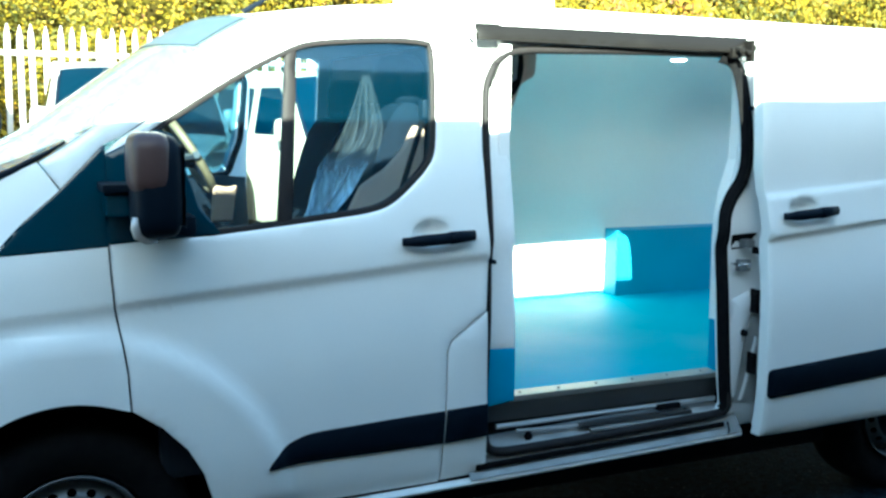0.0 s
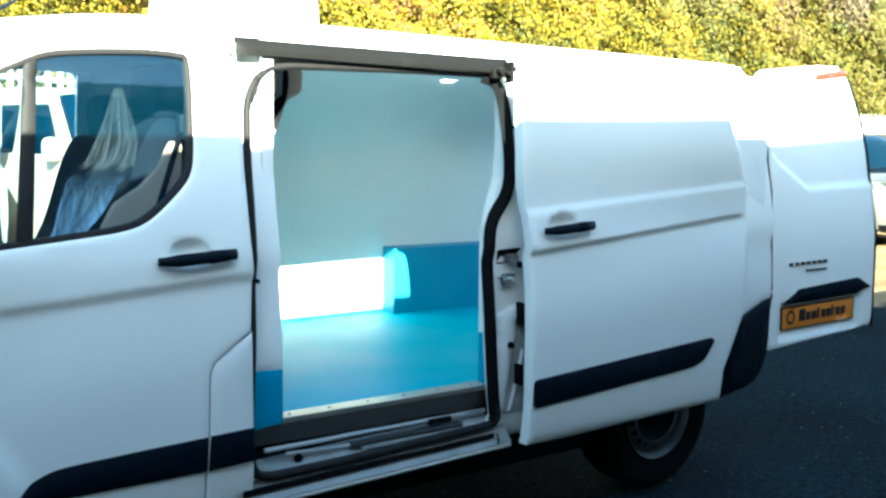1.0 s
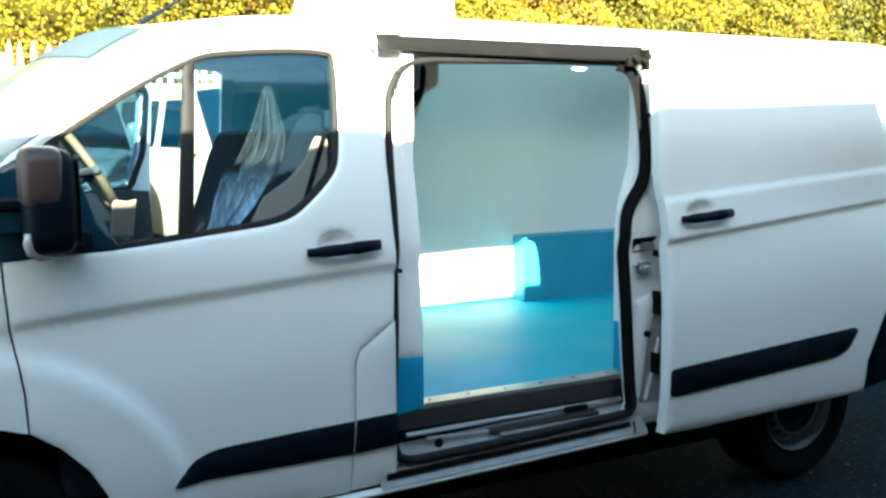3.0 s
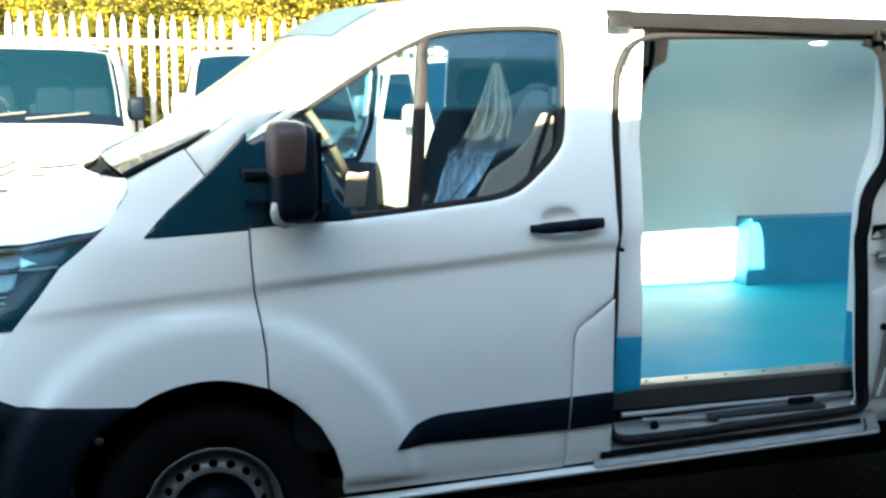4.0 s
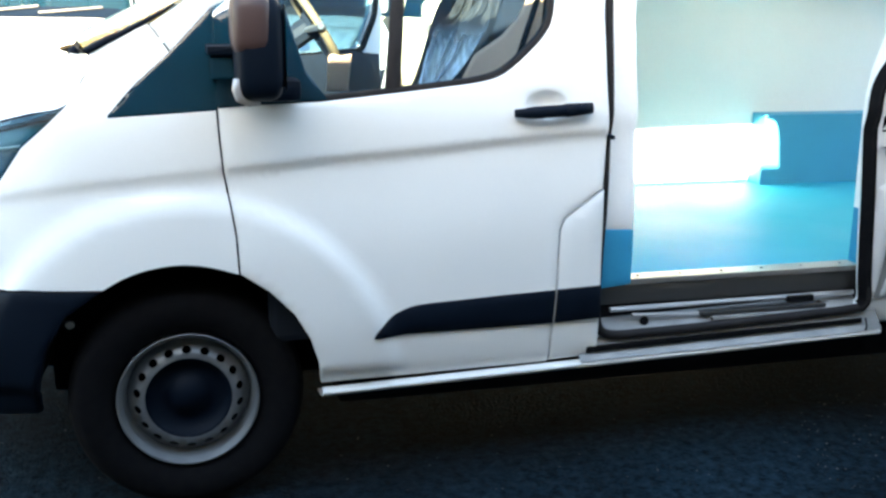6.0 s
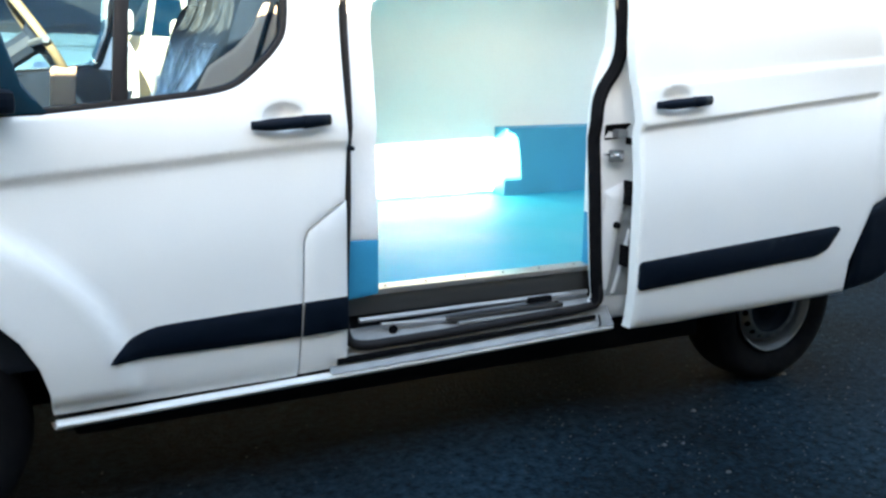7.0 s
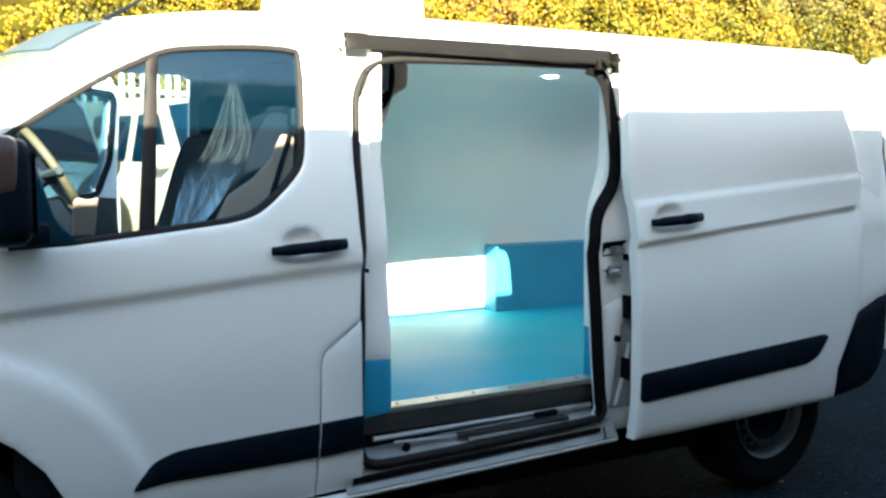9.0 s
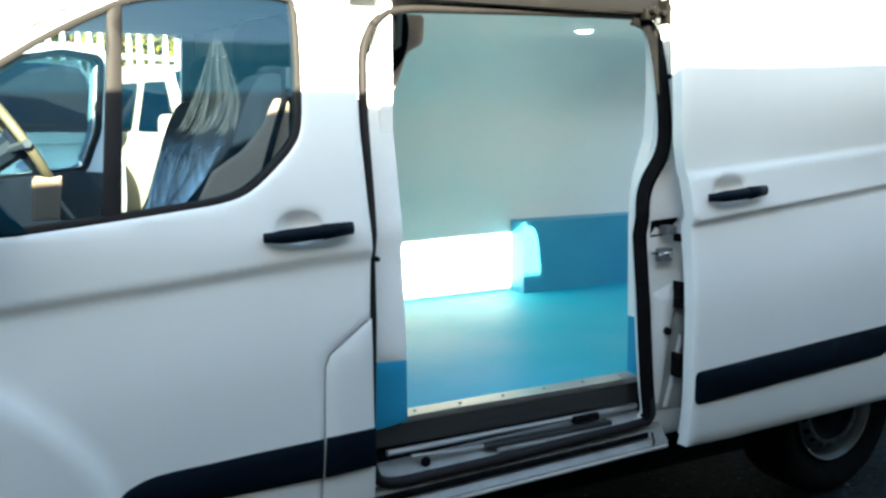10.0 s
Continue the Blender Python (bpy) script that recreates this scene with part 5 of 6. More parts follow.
stored = raw("stored_card", *plate_mesh(rounded([(0.84, 1.22), (1.10, 1.24), (1.098, 1.40), (1.102, 1.52), (1.067, 1.528), (1.03, 1.45), (0.98, 1.39), (0.90, 1.335)], 0.01), lambda a, b, d: Vector((a, 0.165 + d + 0.03 * math.sin(9 * a), b)), 0.012, 0.04)[:2], TAN)
tagged(stored, "folded tan card standing beside the seat", "cardboard")
part("door_card", rbox((0.24, 0.055, 0.50), (1.24, 0.10, 1.18), 0.03), CAB, van)
papers = raw("paper_folder", *plate_mesh([(0.488, 1.20), (0.560, 1.20), (0.568, 1.322), (0.535, 1.316), (0.492, 1.326)], lambda a, b, d: Vector((a, 0.50 + d + 0.25 * (1.26 - b), b)), 0.008, 0.04)[:2], TAN)
tagged(papers, "pale buff paper folder propped on the dashboard", "folder")

# driver's door, standing open on the far side
far_door = new("driver_door")
far_door.parent = van
fd = [(0.0, 0.40), (1.10, 0.40), (1.14, 0.95), (1.145, 1.25), (1.13, 1.60), (1.12, 1.78), (1.06, 1.82), (0.80, 1.81), (0.58, 1.77), (0.40, 1.67), (0.10, 1.46), (0.0, 1.38)]
fw = rounded([(0.12, 1.22), (0.98, 1.25), (1.06, 1.42), (1.06, 1.74), (0.84, 1.755), (0.62, 1.72), (0.42, 1.62), (0.14, 1.43)], 0.03)


def fd_place(a, b, d):
    return Vector((a, -0.03 + d - 0.06 * smooth01((b - 1.2) / 0.7), b))


plate("door_skin", fd, fd_place, PAINT, far_door, step=0.08, thick=0.05, holes=[fw])
plate("door_frame_trim", inset(fw, -0.03), lambda a, b, d: fd_place(a, b, d - 0.012), RUBBER, far_door, step=0.06, thick=0.03, holes=[fw], roll=0)
g = plate("door_glass", fw, lambda a, b, d: fd_place(a, b, d + 0.02), TINTED, far_door, step=0.1, thick=0.004, roll=0)
g.visible_shadow = False
plate("door_card", [(0.03, 0.45), (1.05, 0.45), (1.08, 0.95), (1.06, 1.22), (0.9, 1.235), (0.05, 1.21)], lambda a, b, d: fd_place(a, b, d - 0.07), CAB, far_door, step=0.1, thick=0.06)
far_door.matrix_basis = pose(0.13, 1.955, 0, 0, 0, 35)


# ---- the yard: ground, shading building, fence, hedge ----
def ground_z(x, y):
    return 0.03 * max(0.0, min(y, 40.0) - 3.5) * smooth01((8.0 - x) / 6.0)


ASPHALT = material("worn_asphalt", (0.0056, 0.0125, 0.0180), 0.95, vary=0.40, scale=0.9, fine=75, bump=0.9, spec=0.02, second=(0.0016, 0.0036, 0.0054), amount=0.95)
# beyond the shade line the yard is painted pale for sunlight, along a ragged edge
gt = ASPHALT.node_tree
gb = gt.nodes["Principled BSDF"]
stone = gt.nodes.new("ShaderNodeTexNoise")
stone.inputs["Scale"].default_value = 26
stone.inputs["Detail"].default_value = 8
stone.inputs["Roughness"].default_value = 0.75
stone_r = gt.nodes.new("ShaderNodeMapRange")
for key, value in (("From Min", 0.36), ("From Max", 0.66), ("To Min", 0.25), ("To Max", 2.3)):
    stone_r.inputs[key].default_value = value
gt.links.new(stone.outputs["Fac"], stone_r.inputs["Value"])
stone_m = gt.nodes.new("ShaderNodeMix")
stone_m.data_type = "RGBA"
stone_m.blend_type = "MULTIPLY"
stone_m.inputs[0].default_value = 1.0
gt.links.new(gb.inputs["Base Color"].links[0].from_socket, stone_m.inputs[6])
gt.links.new(stone_r.outputs["Result"], stone_m.inputs[7])
tar_out = stone_m.outputs[2]
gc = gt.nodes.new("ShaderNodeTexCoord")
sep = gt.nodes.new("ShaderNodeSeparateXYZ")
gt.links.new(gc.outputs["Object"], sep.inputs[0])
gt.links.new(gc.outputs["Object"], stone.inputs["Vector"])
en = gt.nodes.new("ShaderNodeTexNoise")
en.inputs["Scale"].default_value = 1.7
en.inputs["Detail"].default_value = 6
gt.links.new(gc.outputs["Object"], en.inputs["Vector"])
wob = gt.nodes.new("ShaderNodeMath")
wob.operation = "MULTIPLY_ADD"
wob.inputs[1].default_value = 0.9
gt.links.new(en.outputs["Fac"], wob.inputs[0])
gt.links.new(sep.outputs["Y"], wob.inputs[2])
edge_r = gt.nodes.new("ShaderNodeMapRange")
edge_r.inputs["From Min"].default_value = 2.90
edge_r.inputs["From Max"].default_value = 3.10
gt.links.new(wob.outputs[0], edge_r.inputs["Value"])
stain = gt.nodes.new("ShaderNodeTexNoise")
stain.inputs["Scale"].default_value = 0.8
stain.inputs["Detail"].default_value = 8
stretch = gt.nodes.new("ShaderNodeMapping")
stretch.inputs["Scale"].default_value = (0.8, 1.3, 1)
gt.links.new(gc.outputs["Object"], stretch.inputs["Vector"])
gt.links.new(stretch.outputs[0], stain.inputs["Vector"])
sunlit_ramp = gt.nodes.new("ShaderNodeValToRGB")
sunlit_ramp.color_ramp.elements[0].position = 0.30
sunlit_ramp.color_ramp.elements[0].color = (0.105, 0.066, 0.032, 1)
sunlit_ramp.color_ramp.elements[1].position = 0.56
sunlit_ramp.color_ramp.elements[1].color = (0.225, 0.162, 0.088, 1)
gt.links.new(stain.outputs["Fac"], sunlit_ramp.inputs["Fac"])
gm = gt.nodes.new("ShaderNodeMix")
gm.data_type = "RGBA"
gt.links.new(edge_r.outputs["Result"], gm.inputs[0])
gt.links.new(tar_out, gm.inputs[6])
gt.links.new(sunlit_ramp.outputs["Color"], gm.inputs[7])
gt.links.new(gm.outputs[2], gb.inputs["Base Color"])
xs = sorted(set([-400, -150, -70] + [x for x in range(-40, 60, 2)] + [70, 150, 400]))
ys = sorted(set([-400, -150, -60, -30] + [y * 0.75 for y in range(-12, 30)] + [30, 40, 60, 150, 400]))
gv = [Vector((x, y, ground_z(x, y))) for y in ys for x in xs]
gf = [(j * len(xs) + i, j * len(xs) + i + 1, (j + 1) * len(xs) + i + 1, (j + 1) * len(xs) + i) for j in range(len(ys) - 1) for i in range(len(xs) - 1)]
tagged(raw("ground", gv, gf, ASPHALT, smooth=True), "worn dark asphalt yard, painted pale and stained where sunlit", "ground", kind="structure")

# loose grit and chips on the tarmac
GRIT = material("pale_grit", (0.045, 0.055, 0.060), 0.8, vary=0.2, scale=30)
rng = np.random.default_rng(5)
gvv, gff = [], []
for k in range(4200):
    x, y = rng.uniform(-3.0, 9.0), rng.uniform(-2.6, 2.4)
    if k < 1500:
        x, y = rng.uniform(2.0, 5.5), rng.uniform(-2.2, 0.6)
    r = rng.uniform(0.0015, 0.0055) * (1 + (rng.random() < 0.03) * 1.6)
    b = len(gvv)
    a = rng.uniform(0, 6.28)
    for q in range(4):
        gvv.append((x + r * math.cos(a + 1.57 * q), y + r * rng.uniform(0.6, 1) * math.sin(a + 1.57 * q), 0.0005))
    gvv.append((x, y, r * 0.8))
    gff += [(b, b + 1, b + 4), (b + 1, b + 2, b + 4), (b + 2, b + 3, b + 4), (b + 3, b, b + 4)]
tagged(raw("grit", gvv, gff, GRIT), "pale loose grit on the asphalt", "grit", kind="stuff")

# long low building behind the camera, out of view, set there to cast the shade
CLAD = material("grey_cladding", (0.26, 0.26, 0.255), 0.6, vary=0.08, scale=2, fine=60)


def eaves(x):
    return 3.30 + 0.022 * x


unit_wall = raw("building_wall", [(-34, -3.45, -0.1), (34, -3.45, -0.1), (34, -3.45, eaves(34)), (-34, -3.45, eaves(-34)), (-34, -9, -0.1), (34, -9, -0.1), (34, -9, eaves(34) - 0.2), (-34, -9, eaves(-34) - 0.2)],
                [(1, 0, 3, 2), (4, 5, 6, 7), (0, 4, 7, 3), (5, 1, 2, 6), (3, 7, 6, 2)], CLAD)
tagged(unit_wall, "long grey clad industrial building", "building", kind="structure")
for k in range(46):
    part("cladding_rib", rbox((-33.5 + 1.48 * k, -3.45, 0), (-33.42 + 1.48 * k, -3.41, eaves(-33.5 + 1.48 * k) - 0.08), 0), CLAD, unit_wall)

# unseen slab added to block overhead sky; its edge draws the shade line


def roof_edge(x):
    return 2.706 + 0.010 * x


part("eaves_roof", (lambda bm: ([bm.faces.new([bm.verts.new(p) for p in q]) for q in (
    [(-34, -2.0, roof_edge(-34)), (34, -2.0, roof_edge(34)), (34, -3.9, roof_edge(34) + 0.80), (-34, -3.9, roof_edge(-34) + 0.80)],
    [(-34, -2.0, roof_edge(-34) - 0.12), (-34, -3.9, roof_edge(-34) + 0.68), (34, -3.9, roof_edge(34) + 0.68), (34, -2.0, roof_edge(34) - 0.12)],
    [(-34, -2.0, roof_edge(-34) - 0.12), (34, -2.0, roof_edge(34) - 0.12), (34, -2.0, roof_edge(34)), (-34, -2.0, roof_edge(-34))])], bm)[1])(bmesh.new()), CLAD, unit_wall)

# steel palisade fence
FENCE = material("galvanised_steel", (0.52, 0.50, 0.48), 0.5, metal=0.2, vary=0.12, scale=5, fine=60, second=(0.45, 0.42, 0.38))
FY = 10.7
fence = thing("palisade_fence", "galvanised steel palisade fence with pointed pales", "fence", kind="structure")
prof = [(-0.035, 0.0), (-0.022, -0.018), (0.0, -0.010), (0.022, -0.018), (0.035, 0.0)]
pv, pf = [], []
for z, k in ((0.05, 1.0), (2.22, 1.0), (2.30, 0.75), (2.40, 0.06)):
    pv += [(x * k, y * k, z) for x, y in prof]
for j in range(3):
    for i in range(4):
        pf.append((j * 5 + i, j * 5 + i + 1, j * 5 + i + 6, j * 5 + i + 5))
pale = raw("pale", pv, pf, FENCE, fence)
pale.matrix_basis = pose(-7.0, FY, ground_z(-7.0, FY))
for k in range(1, 250):
    x = -7.0 + 0.155 * k
    copy_mesh(pale, "pale", fence, pose(x, FY, ground_z(x, FY) + 0.01 * math.sin(3.1 * k), 0, 0.5 * math.sin(1.7 * k), 4 * math.sin(2.3 * k)))
for z in (0.45, 2.05):
    part("rail", tube([(x, FY + 0.03, ground_z(x, FY) + z) for x in range(-8, 33)], 0.032, 4), FENCE, fence)
for k in range(14):
    x = -7.1 + 2.75 * k
    part("post", rbox((x - 0.05, FY + 0.05, -0.1), (x + 0.05, FY + 0.15, ground_z(x, FY) + 2.25), 0.004), FENCE, fence)

# hedge bank: dark core, and leaves in clumps
LEAF = material("autumn_leaf", (0.22, 0.24, 0.03), 0.6, vary=0.2, scale=0.5, spec=0.3)
t = LEAF.node_tree
bsdf = t.nodes["Principled BSDF"]
isl = t.nodes.new("ShaderNodeNewGeometry")
lr = t.nodes.new("ShaderNodeValToRGB")
lr.color_ramp.interpolation = "LINEAR"
for pos, col in ((0.0, (0.040, 0.044, 0.005)), (0.25, (0.105, 0.094, 0.006)), (0.55, (0.205, 0.150, 0.006)), (0.80, (0.29, 0.178, 0.006)), (0.93, (0.24, 0.115, 0.016))):
    e = lr.color_ramp.elements.new(pos)
    e.color = (*col, 1)
lr.color_ramp.elements.remove(lr.color_ramp.elements[0])
lr.color_ramp.elements[-1].color = (0.18, 0.09, 0.04, 1)
pn = t.nodes.new("ShaderNodeTexNoise")
pn.inputs["Scale"].default_value = 0.45
tc = t.nodes.new("ShaderNodeTexCoord")
t.links.new(tc.outputs["Object"], pn.inputs["Vector"])
ad = t.nodes.new("ShaderNodeMath")
ad.operation = "MULTIPLY_ADD"
ad.inputs[1].default_value = 0.75
sb = t.nodes.new("ShaderNodeMath")
sb.operation = "MULTIPLY_ADD"
sb.inputs[1].default_value = 1.7
sb.inputs[2].default_value = -0.66
t.links.new(pn.outputs["Fac"], sb.inputs[0])
t.links.new(isl.outputs["Random Per Island"], ad.inputs[0])
t.links.new(sb.outputs[0], ad.inputs[2])
t.links.new(ad.outputs[0], lr.inputs["Fac"])
# towards the far end the leaves turn darker green, with dusty purple patches high up
sx = t.nodes.new("ShaderNodeSeparateXYZ")
t.links.new(tc.outputs["Object"], sx.inputs[0])
far_r = t.nodes.new("ShaderNodeMapRange")
far_r.inputs["From Min"].default_value = 13.0
far_r.inputs["From Max"].default_value = 24.0
t.links.new(sx.outputs["X"], far_r.inputs["Value"])
pn2 = t.nodes.new("ShaderNodeTexNoise")
pn2.inputs["Scale"].default_value = 0.55
t.links.new(tc.outputs["Object"], pn2.inputs["Vector"])
pr = t.nodes.new("ShaderNodeMapRange")
pr.inputs["From Min"].default_value = 0.46
pr.inputs["From Max"].default_value = 0.56
t.links.new(pn2.outputs["Fac"], pr.inputs["Value"])
hi = t.nodes.new("ShaderNodeMapRange")
hi.inputs["From Min"].default_value = 4.2
hi.inputs["From Max"].default_value = 5.4
t.links.new(sx.outputs["Z"], hi.inputs["Value"])
pm = t.nodes.new("ShaderNodeMath")
pm.operation = "MULTIPLY"
t.links.new(pr.outputs["Result"], pm.inputs[0])
t.links.new(hi.outputs["Result"], pm.inputs[1])
tone = t.nodes.new("ShaderNodeMix")
tone.data_type = "RGBA"
tone.inputs[6].default_value = (0.045, 0.055, 0.014, 1)
tone.inputs[7].default_value = (0.14, 0.10, 0.105, 1)
t.links.new(pm.outputs[0], tone.inputs[0])
fm = t.nodes.new("ShaderNodeMath")
fm.operation = "MULTIPLY"
fm.inputs[1].default_value = 0.65
t.links.new(far_r.outputs["Result"], fm.inputs[0])
lm = t.nodes.new("ShaderNodeMix")
lm.data_type = "RGBA"
t.links.new(fm.outputs[0], lm.inputs[0])
t.links.new(lr.outputs["Color"], lm.inputs[6])
t.links.new(tone.outputs[2], lm.inputs[7])
t.links.new(lm.outputs[2], bsdf.inputs["Base Color"])
tr = t.nodes.new("ShaderNodeBsdfTranslucent")
t.links.new(lm.outputs[2], tr.inputs["Color"])
ms = t.nodes.new("ShaderNodeMixShader")
ms.inputs["Fac"].default_value = 0.3
t.links.new(bsdf.outputs[0], ms.inputs[1])
t.links.new(tr.outputs[0], ms.inputs[2])
t.links.new(ms.outputs[0], t.nodes["Material Output"].inputs["Surface"])
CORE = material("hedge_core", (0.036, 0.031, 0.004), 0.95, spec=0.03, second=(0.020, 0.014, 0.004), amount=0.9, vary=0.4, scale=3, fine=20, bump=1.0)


def hedge_front(x, z):
    n = noise.noise(Vector((x * 0.35, z * 0.5, 3.3))) * 0.9 + noise.noise(Vector((x * 1.1, z * 1.2, 9.1))) * 0.35
    return 11.6 + 0.22 * z + n


hedge = thing("hedge", "tall overgrown hedge in yellow-green autumn leaf", "hedge", kind="stuff")
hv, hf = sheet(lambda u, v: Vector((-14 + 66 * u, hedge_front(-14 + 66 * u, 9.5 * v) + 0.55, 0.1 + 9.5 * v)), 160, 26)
# dark sheet paints the shade that shows between the leaves
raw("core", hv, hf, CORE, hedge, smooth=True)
N = 340000
lx = rng.uniform(-9, 40, N)
lz = rng.uniform(0.3, 8.8, N) ** 1.0
keep = rng.random(N) < np.clip(1.15 - (lx - 4) / 60, 0.4, 1)
lx, lz = lx[keep], lz[keep]
n = len(lx)
front = np.array([hedge_front(a, b) for a, b in zip(lx, lz)])
clump = np.array([noise.noise(Vector((a * 2.2, b * 2.2, 1.7))) for a, b in zip(lx, lz)])
dense_c = clump + 0.7 * np.array([noise.noise(Vector((a * 0.8, b * 0.9, 5.1))) for a, b in zip(lx, lz)]) > rng.uniform(-0.75, 0.05, n)
lx, lz, front, clump = lx[dense_c], lz[dense_c], front[dense_c], clump[dense_c]
n = len(lx)
ly = front - 0.1 - 0.45 * clump + rng.normal(0, 0.16, n)
size = rng.uniform(0.024, 0.050, n) * np.clip(0.85 + lx / 40, 0.85, 1.6)
th, ph = rng.uniform(0, 2 * np.pi, n), rng.uniform(-0.9, 0.9, n)
a1 = np.stack([np.cos(th), np.sin(ph) * 0.6, np.sin(th)], 1)
nn = np.stack([rng.normal(0, 0.5, n), -np.ones(n), rng.normal(0.25, 0.5, n)], 1)
nn /= np.linalg.norm(nn, axis=1)[:, None]
a1 -= nn * (a1 * nn).sum(1)[:, None]
a1 /= np.linalg.norm(a1, axis=1)[:, None]
a2 = np.cross(nn, a1)
c = np.stack([lx, ly, lz], 1)
L, W = size[:, None], (size * rng.uniform(0.5, 0.8, n))[:, None]
quad = np.stack([c - a1 * L, c + a2 * W * 0.9 - a1 * L * 0.1, c + a1 * L, c - a2 * W * 0.9 - a1 * L * 0.1], 1).reshape(-1, 3)
me = bpy.data.meshes.new("leaves")
me.from_pydata(quad.tolist(), [], np.arange(4 * n).reshape(-1, 4).tolist())
leaves = finish("leaves", me, LEAF, hedge, "", False)


# ---- parked vehicles ----
CAR_WHITE = material("parked_white_paint", (0.52, 0.51, 0.48), 0.3, coat=0.4, vary=0.04, scale=2)
CAR_SILVER = material("parked_silver_paint", (0.48, 0.47, 0.46), 0.32, metal=0.4, coat=0.4, vary=0.05, scale=2)
LAMP_CAR = material("parked_lamp_bowl", (0.060, 0.062, 0.062), 0.4, vary=0.5, scale=14)
CAR_PALE = material("parked_pale_silver_paint", (0.095, 0.090, 0.082), 0.35, coat=0.3, vary=0.05, scale=2)
CAR_GREY = material("grey_bumper_plastic", (0.0062, 0.0045, 0.0037), 0.5, vary=0.1, scale=8)
CAR_GLASS = material("dark_car_glass", (0.0008, 0.008, 0.0155), 0.06, spec=0.25, vary=0.2, scale=3)
# white paint tinted cream, standing in for warm sunlight on the van
CAR_SUN_WARMED = material("sun_warmed_white_paint", (0.46, 0.39, 0.27), 0.4, coat=0.2, vary=0.06, scale=2, second=(0.38, 0.31, 0.20))
# dark teal film stands in for sky reflected in the panes
CAR_SCREEN = glass_material("parked_van_glass", (0.62, 0.74, 0.76), 0.45, haze=(0.003, 0.020, 0.030))
CAR_LENS = glass_material("parked_lamp_lens", (0.95, 0.95, 0.93), 0.0, mirror=(0.02, 0.5))
WHITE_PLATE = material("white_plate", (0.75, 0.75, 0.72), 0.4, vary=0.03)


LAMPS = [[(0.56, 0.80), (0.62, 0.92), (0.74, 1.02), (0.84, 1.04), (0.87, 0.92), (0.82, 0.80)],
         [(0.46, 0.88), (0.52, 0.98), (0.70, 1.10), (0.86, 1.17), (0.89, 1.08), (0.80, 0.93), (0.62, 0.87)],
         [(0.36, 0.90), (0.44, 0.98), (0.70, 1.04), (0.88, 1.10), (0.86, 0.98), (0.66, 0.86)]]
FOGS = [[(0.56, 0.36), (0.82, 0.40), (0.84, 0.56), (0.58, 0.55)],
        [(0.42, 0.39), (0.80, 0.42), (0.87, 0.69), (0.64, 0.63)],
        [(0.46, 0.38), (0.62, 0.36), (0.78, 0.46), (0.74, 0.62), (0.60, 0.62)]]
GRILLES = [(0.595, 0.685, 0.42, 0.43), (0.53, 0.86, 0.34, 0.47), (0.68, 0.88, 0.34, 0.40)]


